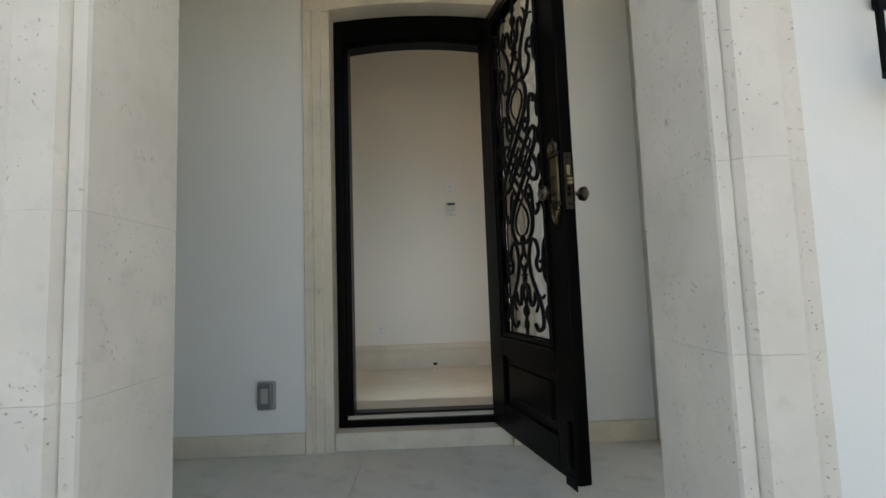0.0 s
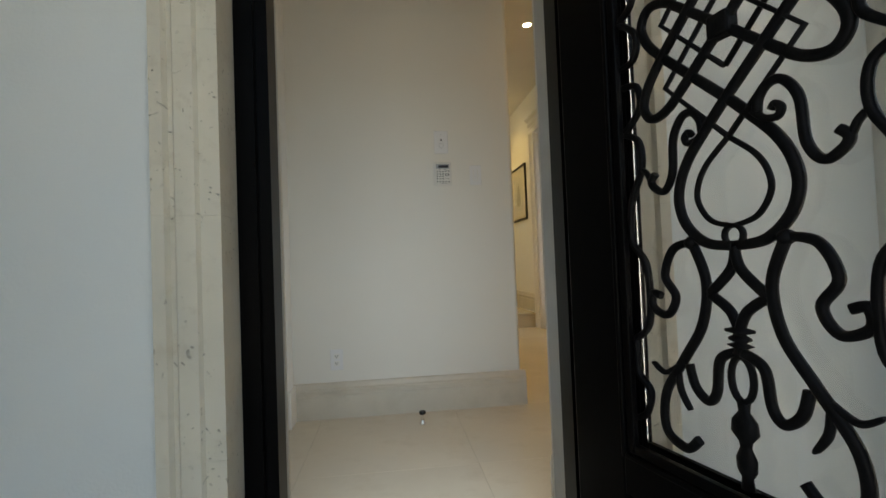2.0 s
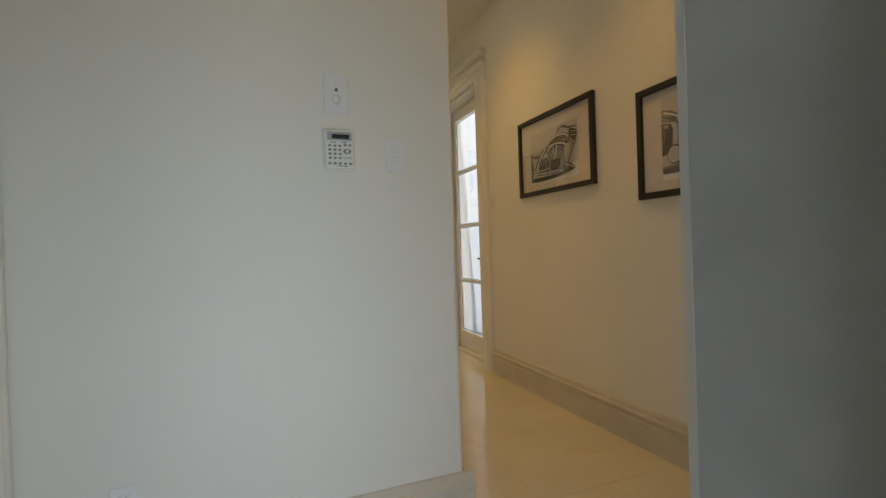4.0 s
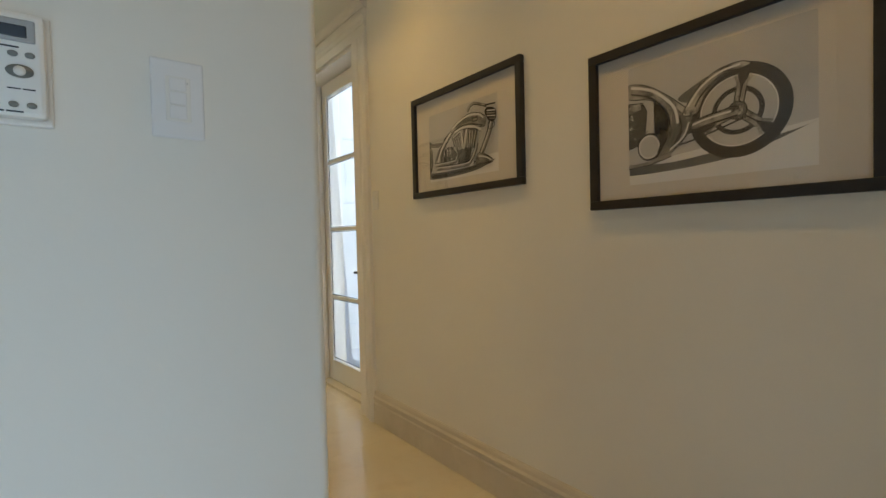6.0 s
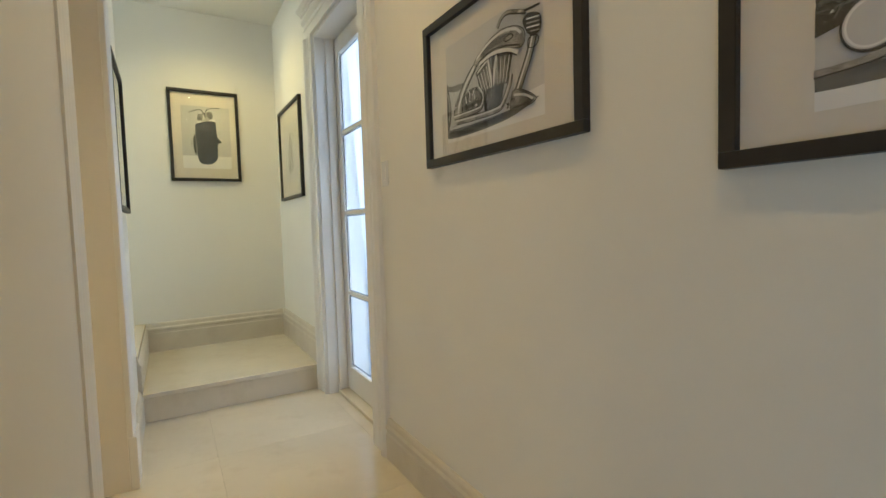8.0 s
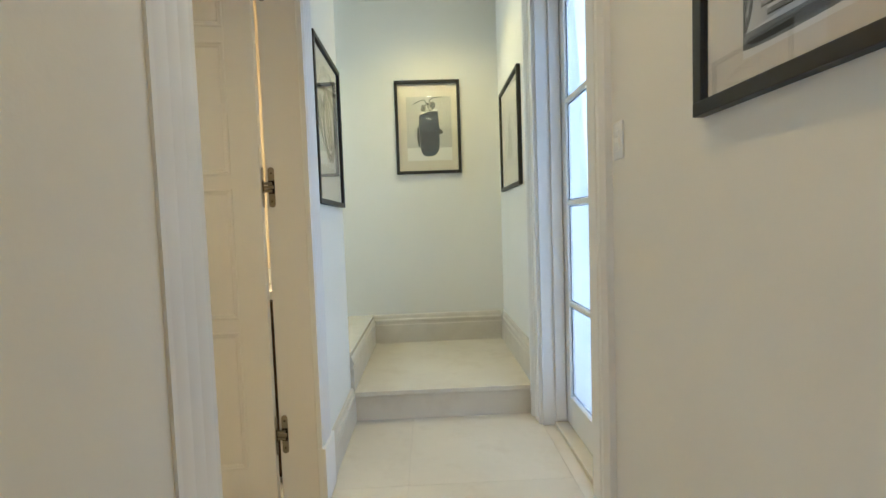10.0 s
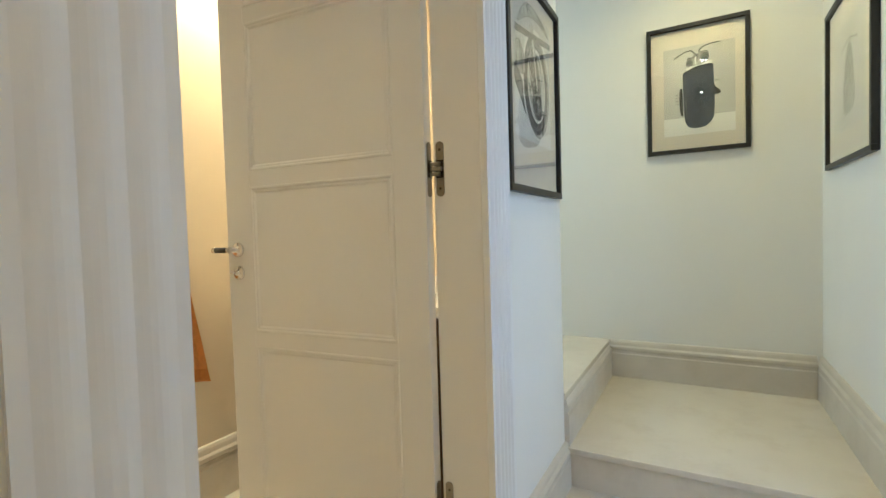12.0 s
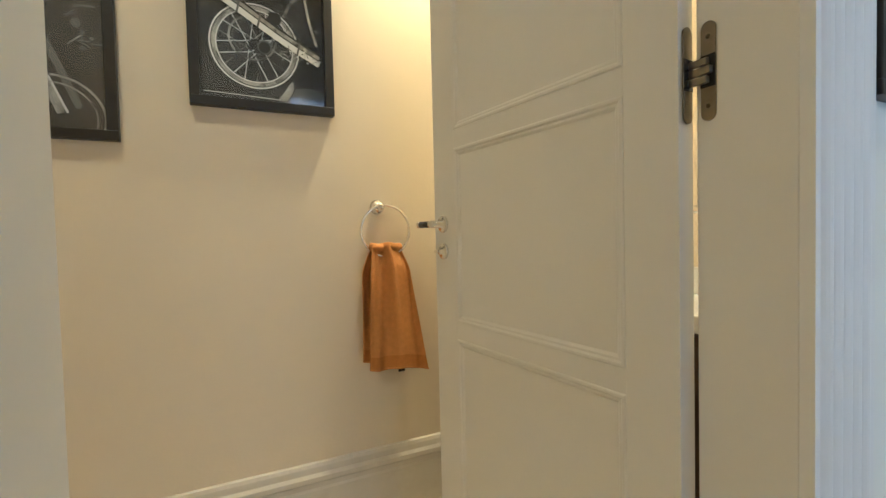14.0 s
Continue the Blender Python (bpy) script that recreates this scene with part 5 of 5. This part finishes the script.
kp = thing("alarm_keypad", "white plastic alarm keypad with a dark display and grey keys", "keypad", m=pose(0.0335, KW, 1.376))
part("back_plate", block(-0.054, -0.008, -0.071, 0.054, 0, 0.071, bevel=0.003), PLASTIC, kp)
part("body", block(-0.049, -0.026, -0.064, 0.049, -0.008, 0.066, bevel=0.006), PLASTIC, kp)
part("display_bezel", block(-0.040, -0.0285, 0.028, 0.040, -0.025, 0.056, bevel=0.002), GREYPLASTIC, kp)
part("display", block(-0.026, -0.0295, 0.033, 0.032, -0.0275, 0.048, bevel=0.001), BLACKPLASTIC, kp, "dark glossy display")
key = mesh_of("key", lathe([(0.001, 0), (0.0050, 0), (0.0050, 0.0020), (0.0038, 0.0030), (0.001, 0.0032)], 12, m=Matrix.Diagonal((1, 0.72, 1, 1))), KEYGREY)
for i in range(3):
    for j in range(4):
        piece("key", key, kp, pose(-0.033 + 0.0165 * i, -0.0262, 0.010 - 0.0135 * j, 90))
for i in range(2):
    piece("key", key, kp, pose(0.018 + 0.016 * i, -0.0262, 0.013, 90))
for i in range(5):
    piece("key", key, kp, pose(-0.034 + 0.017 * i, -0.0262, -0.049, 90))
bm = lathe([(0.001, 0), (0.011, 0), (0.011, 0.003), (0.001, 0.0034)], 18, m=Matrix.Diagonal((1.2, 0.72, 1, 1)))
part("ring_key", bm, KEYGREY, kp, m=pose(0.024, -0.0262, -0.008, 90))
part("centre_key", lathe([(0.001, 0), (0.006, 0), (0.006, 0.0045), (0.001, 0.005)], 14), PLASTIC, kp, m=pose(0.024, -0.0262, -0.008, 90))
for i in range(2):
    part("label_bar", block(-0.030 + 0.036 * i, -0.0265, 0.0205, -0.012 + 0.036 * i, -0.0258, 0.0225), BLACKPLASTIC, kp)
    part("label_bar", block(-0.008 + 0.018 * i, -0.0265, -0.0585, 0.008 + 0.018 * i, -0.0258, -0.0565), BLACKPLASTIC, kp)
for i in range(2):
    part("label_bar", block(0.012 + 0.014 * i, -0.0265, -0.030, 0.024 + 0.014 * i, -0.0258, -0.0285), BLACKPLASTIC, kp)

ic = thing("door_intercom", "flush white intercom plate with a speaker grille and round button", "intercom", m=pose(0.0315, KW, 1.566))
part("plate", block(-0.041, -0.007, -0.067, 0.041, 0, 0.067, bevel=0.003), PLATE, ic)
for k in range(4):
    part("grille_slot", block(-0.005, -0.0078, 0.007 + 0.0028 * k, 0.005, -0.0068, 0.0088 + 0.0028 * k), BLACKPLASTIC, ic)
part("button", lathe([(0.001, 0), (0.0125, 0), (0.0125, 0.0012), (0.0105, 0.002), (0.001, 0.0022)], 24, m=pose(0, -0.007, -0.020, 90)), PLATE, ic)
part("button_rim", sweep([(0.0138 * math.cos(a), -0.020 + 0.0138 * math.sin(a)) for a in (2 * math.pi * k / 28 for k in range(28))], 0.0010, 0.0012, True, middle=-0.0073), GREYPLASTIC, ic)
for zz in (0.044, -0.038):
    part("screw", lathe([(0.0005, 0), (0.0018, 0), (0.0018, 0.0008), (0.0005, 0.001)], 8, m=pose(0, -0.007, zz, 90)), GREYPLASTIC, ic)


def dimmer(label, m):
    s = thing("light_switch", label, "switch", m=m, group="light switches")
    part("plate", block(-0.035, -0.006, -0.058, 0.035, 0, 0.058, bevel=0.003), PLATE, s)
    part("insert", block(-0.0165, -0.0072, -0.033, 0.0165, -0.005, 0.033, bevel=0.001), PLASTIC, s)
    for k in range(3):
        part("paddle", block(-0.0115, -0.0100, -0.029 + 0.0205 * k, 0.0105, -0.0070, -0.0105 + 0.0205 * k, bevel=0.001), PLATE, s)
    part("led", block(0.0118, -0.0080, 0.024, 0.0134, -0.0070, 0.0256), GREYPLASTIC, s)
    return s


dimmer("white three-button dimmer switch beside the alarm keypad", pose(0.2315, KW, 1.367))
dimmer("white light switch on the wall beside the glazed door", pose(RW, 6.205, 1.388, 0, 0, -90))

ou = thing("power_outlet", "white duplex power outlet low on the foyer wall", "outlet", m=pose(-0.6125, KW, 0.325))
part("plate", block(-0.035, -0.006, -0.058, 0.035, 0, 0.058, bevel=0.003), PLATE, ou)
for zz in (-0.02, 0.02):
    soc = part("socket", block(-0.0165, -0.0075, zz - 0.014, 0.0165, -0.005, zz + 0.014, bevel=0.003), PLASTIC, ou)
    for xx in (-0.006, 0.006):
        part("slot", block(xx - 0.0012, -0.0082, zz - 0.002, xx + 0.0012, -0.0072, zz + 0.007), BLACKPLASTIC, soc)
    part("slot", block(-0.002, -0.0082, zz - 0.010, 0.002, -0.0072, zz - 0.006), BLACKPLASTIC, soc)

ds = thing("door_stop", "small chrome door stop post standing on the limestone floor", "door stop", m=pose(-0.149, 4.285, 0))
part("post", lathe([(0.016, 0.0), (0.016, 0.004), (0.009, 0.008), (0.009, 0.044), (0.014, 0.048), (0.014, 0.052)], 20), CHROME, ds)
part("rubber_cap", lathe([(0.0145, 0.052), (0.018, 0.054), (0.018, 0.066), (0.014, 0.069), (0.004, 0.069)], 20), BLACKPLASTIC, ds)

# ---------------------------------------------------------------- cloakroom doorway
casing_2 = thing("cloakroom_casing", "white fluted casing round the cloakroom doorway", "casing", kind="structure")
for y0, thick, flutes, relief in ((D0 - 0.172, 0.009, 3, 0.30), (D1 + 0.001, 0.026, 5, 0.32)):
    part("fluted_board", fluted(0.17, thick, flutes, 0.24, 2.38, relief), TRIM, casing_2, m=pose(LW, y0, 0))
    part("plinth", block(0, -0.004, 0, thick + 0.008, 0.170, 0.24, bevel=0.003), TRIM, casing_2, m=pose(LW, y0, 0))
part("head", block(LW, D0 - 0.178, 2.381, LW + 0.028, D1 + 0.178, 2.54, bevel=0.004), TRIM, casing_2)
lining_2 = thing("cloakroom_lining", "smooth cream painted door lining of the cloakroom doorway", "door lining", kind="structure")
part("jamb", block(LW - JD + 0.002, D0 - 0.028, 0, LW - 0.0003, D0, 2.38, bevel=0.002), DOORP, lining_2)
part("jamb", block(LW - JD + 0.002, D1, 0, LW - 0.0003, D1 + 0.028, 2.38, bevel=0.002), DOORP, lining_2)
part("head", block(LW - JD + 0.002, D0, 2.352, LW - 0.0003, D1, 2.368, bevel=0.002), DOORP, lining_2)

CL = thing("cloakroom_door", "cream painted four-panel door standing open into the cloakroom", "door", m=pose(0.279, 6.608, 0, 0, 0, 184.75))
# in the leaf's own axes x runs from the hinges to the free edge and the corridor face lies at y = 0
LWD, LTH, LH = 0.806, 0.042, 2.345
S0, S1 = 0.108, 0.690
part("stile", block(0, -LTH, 0.008, S0 - 0.0002, 0, LH, bevel=0.0008), DOORP, CL)
part("stile", block(S1 + 0.0002, -LTH, 0.008, LWD, 0, LH, bevel=0.0008), DOORP, CL)
RAILS = ((0.008, 0.190), (0.750, 0.800), (1.313, 1.366), (1.876, 1.929), (2.22, LH))
for a, b in RAILS:
    part("rail", block(S0, -LTH + 0.0003, a, S1, -0.0003, b, bevel=0.0005), DOORP, CL)
for (a0, a), (b, b1) in zip(RAILS, RAILS[1:]):
    part("panel", block(S0, -LTH + 0.0065, a, S1, -0.0065, b), DOORP, CL)
    for face in (1, -1):
        bm = bmesh.new()
        loops = []
        for o, deep in ((0.0, -0.006), (0.0, 0.0005), (0.003, 0.0022), (0.008, 0.0022), (0.012, -0.0015), (0.017, -0.0020), (0.023, -0.0063)):
            y = deep if face > 0 else -LTH - deep
            loops.append([bm.verts.new(v) for v in ((S0 + 0.0001 + o, y, a + o), (S1 - 0.0001 - o, y, a + o), (S1 - 0.0001 - o, y, b - o), (S0 + 0.0001 + o, y, b - o))])
        for p0, p1 in zip(loops, loops[1:]):
            for k in range(4):
                bm.faces.new((p0[k], p0[(k + 1) % 4], p1[(k + 1) % 4], p1[k]))
        part("bead", bm, DOORP, CL)
hd = part("handle", lathe([(0.004, 0.0), (0.026, 0.0), (0.026, 0.006), (0.022, 0.009), (0.011, 0.010), (0.011, 0.046), (0.004, 0.048)], 24, m=pose(0.755, 0.0, 1.093, -90)), CHROME, CL, "chrome lever handle with a black grip")
part("grip", tube([(0.755, 0.048, 1.093), (0.810, 0.048, 1.093)], 0.0098, 14), BLACKLEATHER, hd)
part("grip_end", tube([(0.810, 0.048, 1.093), (0.824, 0.048, 1.093)], 0.0104, 14), CHROME, hd)
part("grip_end", tube([(0.745, 0.048, 1.093), (0.755, 0.048, 1.093)], 0.0104, 14), CHROME, hd)
es = part("thumb_turn", lathe([(0.004, 0.0), (0.025, 0.0), (0.025, 0.005), (0.021, 0.008), (0.010, 0.009), (0.010, 0.018), (0.003, 0.019)], 22, m=pose(0.755, 0, 1.010, -90)), CHROME, CL)
part("turn", block(0.754, 0.014, 1.006, 0.776, 0.026, 1.014, bevel=0.003), CHROME, es)


def stadium(w, h, t, bm=None):
    """A plate with round ends, standing in the x-z plane."""
    bm = bm or bmesh.new()
    r = w / 2
    pts = [(r * math.cos(a), h / 2 - r + r * math.sin(a)) for a in (math.pi * k / 10 for k in range(11))] + [(r * math.cos(a), -h / 2 + r + r * math.sin(a)) for a in (math.pi + math.pi * k / 10 for k in range(11))]
    a = [bm.verts.new((x, 0, z)) for x, z in pts]
    b = [bm.verts.new((x, -t, z)) for x, z in pts]
    n = len(pts)
    for k in range(n):
        bm.faces.new((a[k], a[(k + 1) % n], b[(k + 1) % n], b[k]))
    bm.faces.new(a[::-1])
    bm.faces.new(b)
    return bm


for zz in (0.309, 1.3175, 2.12):
    hg = thing("concealed_hinge", "aged nickel concealed hinge between door and jamb", "hinge", m=pose(0.311, D1, zz), group="cloakroom hinges")
    jp = part("jamb_plate", stadium(0.025, 0.160, 0.0025), NICKEL, hg)
    # no pocket is cut: a black patch on each plate gives its shade
    part("pocket_shade", block(-0.0125, -0.0036, -0.026, 0.0125, -0.0026, 0.026), BLACKPLASTIC, jp, "flat black patch for the shade inside the hinge pocket")
    lp = part("leaf_plate", stadium(0.025, 0.160, 0.0025), NICKEL, hg, m=pose(-0.0315, -0.0115, 0, 0, 0, 94.75))
    part("pocket_shade", block(-0.0125, -0.0036, -0.026, 0.0125, -0.0026, 0.026), BLACKPLASTIC, lp, "flat black patch for the shade inside the hinge pocket")
    for end in (-1, 1):
        part("screw", lathe([(0.0006, 0), (0.0042, 0), (0.0036, 0.0010), (0.0006, 0.0012)], 12, m=pose(0, -0.0025, end * 0.056, 90)), DARKBRASS, jp)
    for zb, hh, lap in ((-0.0145, 0.013, 0.0), (0.0, 0.014, 0.006), (0.0145, 0.013, 0.0)):
        arm = bmesh.new()
        box(arm, -0.034 + lap, -0.013, zb - hh / 2 + 0.0006, 0.004 + lap, -0.004, zb + hh / 2 - 0.0006, 0.002)
        part("link_arm", arm, NICKEL, hg)

# ---------------------------------------------------------------- cloakroom things
tr = thing("towel_ring", "chrome towel ring on the cloakroom wall", "towel ring", m=pose(-0.89, 6.472, 1.170))
part("rose", lathe([(0.004, 0.0), (0.027, 0.0), (0.028, 0.004), (0.024, 0.008), (0.026, 0.011), (0.022, 0.015), (0.012, 0.017), (0.010, 0.040), (0.013, 0.044), (0.013, 0.056), (0.004, 0.060)], 28,
                   m=pose(0, 0, 0, 0, 90)), CHROME, tr)
RR = 0.094
part("ring", tube([(0.05, 0.016 + RR * math.sin(a), -RR + 0.004 + RR * math.cos(a)) for a in (2 * math.pi * k / 48 for k in range(48))], 0.0048, 10, True), CHROME, tr)


def towel():
    """A hand towel drawn through the ring: a front and a back fall with deep soft pleats, and a flat woven band above the hem."""
    ob = thing("hand_towel", "folded burnt orange terry hand towel hanging from the towel ring", "towel", m=pose(-0.84, 6.492, 1.028))
    nu, nv = 56, 72
    for layer, depth, drop, side in ((0, 0.022, 0.462, 0.0), (1, -0.012, 0.440, -0.020)):
        bm = bmesh.new()
        sides = []
        for inner in (0, 1):
            grid = []
            for j in range(nv + 1):
                v = j / nv
                row = []
                for i in range(nu + 1):
                    u = i / nu * 2 - 1
                    half = 0.060 + 0.016 * min(1, v * 5) + 0.040 * v ** 1.2
                    y = u * half - 0.008 + 0.032 * v + side * min(1, v * 4) * (1 - 0.5 * v)
                    deep = 1 - 0.45 * v
                    fold = (0.023 * math.sin(u * 5.2 + 0.4 + 0.7 * v) + 0.008 * math.sin(u * 10.5 + 0.9 + 1.4 * v) + 0.002 * math.sin(u * 19 + 2.0 * v)) * deep
                    x = depth * min(1, v * 6) + fold + (0.012 * math.sin(math.pi * min(1, v * 6) / 2) if layer == 0 else 0)
                    band = 0.885 < v < 0.985
                    th = 0.0022 if band else 0.0036
                    z = -drop * v - 0.012 * u * v + 0.006 * math.sin(u * 4 + 1) * v + 0.007 * math.cos(u * 5.2 + 0.4) * (1 - min(1, v * 8))
                    fuzz = 0.0003 if band else 0.0013
                    x += th * (1 if not inner else -1) + fuzz * noise.noise((u * 22, v * 60, layer * 5.0 + inner)) + 0.004 * noise.noise((u * 2.2, v * 3.0, 9.0 + layer))
                    row.append(bm.verts.new((x, y, z)))
                grid.append(row)
            sides.append(grid)
            for j in range(nv):
                for i in range(nu):
                    f = bm.faces.new((grid[j][i], grid[j][i + 1], grid[j + 1][i + 1], grid[j + 1][i]))
                    f.smooth, f.material_index = True, int(0.885 < (j + 0.5) / nv < 0.985)
        a, b = sides
        for j in range(nv):
            bm.faces.new((a[j][0], a[j + 1][0], b[j + 1][0], b[j][0]))
            bm.faces.new((a[j][nu], b[j][nu], b[j + 1][nu], a[j + 1][nu]))
        for i in range(nu):
            bm.faces.new((a[nv][i], a[nv][i + 1], b[nv][i + 1], b[nv][i]))
            bm.faces.new((a[0][i], b[0][i], b[0][i + 1], a[0][i + 1]))
        part("fall", bm, [TOWELM, HEM], ob)
    bm = tube([(0.008 + 0.012 * math.sin(k * 0.9), -0.066 + 0.116 * k / 12, -0.007 + 0.003 * math.cos(k * 0.9)) for k in range(13)], 0.014, 12)
    part("fold", bm, TOWELM, ob)
    part("care_label", block(0.014, 0.026, -0.478, 0.016, 0.052, -0.446), BLACKLEATHER, ob)
    return ob


towel()

# wash stand behind the open door, glimpsed through the hinge gap
vn = thing("vanity_unit", "dark walnut vanity cabinet under a white marble top in the cloakroom", "vanity unit")
part("carcass", block(-0.62, 6.84, 0.10, 0.24, 7.112, 0.84, bevel=0.002), WALNUT, vn)
part("plinth", block(-0.60, 6.88, 0.0, 0.22, 7.112, 0.0995), WALNUT, vn)
for x0, x1 in ((-0.616, -0.193), (-0.187, 0.236)):
    dr = part("door", block(x0, 6.820, 0.11, x1, 6.8395, 0.832, bevel=0.002), WALNUT, vn)
    kx = x1 - 0.04 if x0 < -0.3 else x0 + 0.04
    part("knob", lathe([(0.004, 0), (0.006, 0.006), (0.011, 0.014), (0.009, 0.022), (0.002, 0.024)], 14, m=pose(kx, 6.820, 0.70, 90)), CHROME, dr)
part("marble_top", block(-0.635, 6.808, 0.8405, 0.255, 7.112, 0.880, bevel=0.004), MARBLE, vn, "polished white marble top")
part("upstand", block(-0.635, 7.094, 0.8805, 0.255, 7.113, 0.955, bevel=0.002), MARBLE, vn)
part("basin", lathe([(0.070, 0.0), (0.130, 0.004), (0.165, 0.050), (0.172, 0.110), (0.164, 0.112), (0.155, 0.060), (0.120, 0.020), (0.020, 0.012)], 40, m=Matrix.Translation((-0.25, 6.955, 0.8805)) @ Matrix.Diagonal((1.2, 0.72, 0.9, 1))), PLASTIC, vn, "white ceramic bowl")
part("tap", tube([(0.03, 7.05, 0.8805), (0.03, 7.05, 1.08), (0.025, 7.03, 1.11), (0.0, 6.99, 1.115), (-0.03, 6.97, 1.09)], 0.011, 12), CHROME, vn)

# ---------------------------------------------------------------- glazed door
casing_3 = thing("glazed_door_casing", "white moulded casing round the glazed garden door", "casing", kind="structure")
CAS = [(0, 0), (0.018, 0), (0.018, 0.060), (0.023, 0.064), (0.023, 0.078), (0.017, 0.083), (0.017, 0.098), (0.028, 0.108), (0.036, 0.120), (0.036, 0.140), (0.028, 0.150), (0.022, 0.158), (0, 0.160)]
part("casing_board", upright_profile([(RW - a, G1 + 0.004 + b) for a, b in CAS], 0, 2.42), TRIM, casing_3)
part("casing_board", upright_profile([(RW - a, G0 - 0.004 - b * 1.14) for a, b in CAS], 0, 2.42), TRIM, casing_3)
part("head", extrude_profile([(a, 2.42 + b) for a, b in CAS], "y", G0 - 0.186, G1 + 0.164, -1), TRIM, casing_3, m=pose(RW, 0, 0))
part("cornice", extrude_profile([(0, 2.581), (0.030, 2.581), (0.034, 2.592), (0.050, 2.600), (0.062, 2.618), (0.062, 2.628), (0, 2.630)], "y", G0 - 0.20, G1 + 0.18, -1), TRIM, casing_3, m=pose(RW, 0, 0))
rev = thing("glazed_door_lining", "white painted lining of the garden doorway", "door lining", kind="structure")
part("jamb", block(RW, G0, 0, RW + 0.28, G0 + 0.012, 2.418, bevel=0.002), TRIM, rev)
part("jamb", block(RW, G1 - 0.012, 0, RW + 0.28, G1, 2.418, bevel=0.002), TRIM, rev)
part("head", block(RW, G0 + 0.0125, 2.396, RW + 0.28, G1 - 0.0125, 2.418, bevel=0.002), TRIM, rev)
for y0, y1 in ((G0 + 0.0125, G0 + 0.03), (G1 - 0.03, G1 - 0.0125)):
    part("door_stop", block(1.605, y0, 0.023, 1.664, y1, 2.395, bevel=0.003), TRIM, rev)
part("threshold_floor", block(RW + 0.0005, G0 + 0.0125, -0.05, 1.5995, G1 - 0.0125, 0.0, bevel=0.001), LIME, rev)
part("sill", block(1.600, G0 + 0.0125, -0.05, RW + 0.30, G1 - 0.0125, 0.022, bevel=0.004), LIME, rev)

gd = thing("glazed_door", "white painted garden door with four stacked glass panes", "door", m=pose(0, 0, 0))
X0, X1, Y0, Y1 = 1.668, 1.708, G0 + 0.015, G1 - 0.015
part("stile", block(X0, Y1 - 0.080, 0.026, X1, Y1, 2.392, bevel=0.002), TRIM, gd)
part("stile", block(X0, Y0, 0.026, X1, Y0 + 0.092, 2.392, bevel=0.002), TRIM, gd)
part("rail", block(X0, Y0 + 0.0922, 0.026, X1, Y1 - 0.0802, 0.185, bevel=0.002), TRIM, gd)
part("rail", block(X0, Y0 + 0.0922, 2.288, X1, Y1 - 0.0802, 2.392, bevel=0.002), TRIM, gd)
ZS = (0.185, 0.696, 1.235, 1.768, 2.288)
for a in ZS[1:-1]:
    part("glazing_bar", block(X0 + 0.002, Y0 + 0.0922, a - 0.013, X1 - 0.002, Y1 - 0.0802, a + 0.013, bevel=0.004), TRIM, gd)
for a, b in zip(ZS, ZS[1:]):
    q = part("pane", block(1.686, Y0 + 0.090, a, 1.691, Y1 - 0.078, b), PANE, gd)
    q.visible_shadow = False
    part("gasket", sweep([(Y0 + 0.096, a + 0.018), (Y1 - 0.084, a + 0.018), (Y1 - 0.084, b - 0.018), (Y0 + 0.096, b - 0.018)], 0.006, 0.004, True, middle=-1.682), BLACKPLASTIC, gd, m=pose(0, 0, 0, 0, 0, 90))
lv = part("handle", lathe([(0.004, 0), (0.022, 0), (0.022, 0.006), (0.009, 0.008), (0.009, 0.045), (0.004, 0.047)], 18, m=pose(X0, Y0 + 0.055, 0.915, 0, -90)), DARKBRASS, gd, "dark bronze lever handle")
part("lever", tube([(X0 - 0.044, Y0 + 0.055, 0.918), (X0 - 0.046, Y0 + 0.14, 0.918), (X0 - 0.042, Y0 + 0.235, 0.916)], 0.009, 12), DARKBRASS, lv)

# outside the glazed door: a pale courtyard; its end wall is added to block the sun
wall("wall_courtyard", "white stucco courtyard walls beyond the glazed door, one added to block the sun", [(4.3, 3.0, -0.5, 4.5, 8.72, 3.4), (1.84, 8.72, -0.5, 4.5, 9.0, 4.1), (3.3, 8.4, -0.5, 3.6, 8.7, 2.6)], COURT)

# ---------------------------------------------------------------- ceiling lights
# the fourth and sixth fixtures are made up to go with the fill spots
for x, y, z in ((1.0, 4.35, CZ), (1.0, 5.75, CZ), (0.98, 7.95, CZ), (-0.2, 3.75, CZ), (-0.74, 6.74, 2.66), (-0.25, 5.55, 2.66)):
    dl = thing("downlight", "small round recessed downlight in the ceiling", "downlight", m=pose(x, y, z), group="downlights")
    bm = bmesh.new()
    ring = [(0.036, 0.0), (0.050, 0.0), (0.052, -0.003), (0.046, -0.006), (0.036, -0.005)]
    n = 28
    rows = [[bm.verts.new((r * math.cos(a), r * math.sin(a), zz)) for a in (2 * math.pi * k / n for k in range(n))] for r, zz in ring]
    for a, b in zip(rows, rows[1:] + rows[:1]):
        for k in range(n):
            bm.faces.new((a[k], a[(k + 1) % n], b[(k + 1) % n], b[k])).smooth = True
    part("trim_ring", bm, PLASTIC, dl)
    part("lens", lathe([(0.002, -0.004), (0.035, -0.004), (0.035, -0.0015), (0.002, -0.001)], 24), LAMPGLOW, dl)
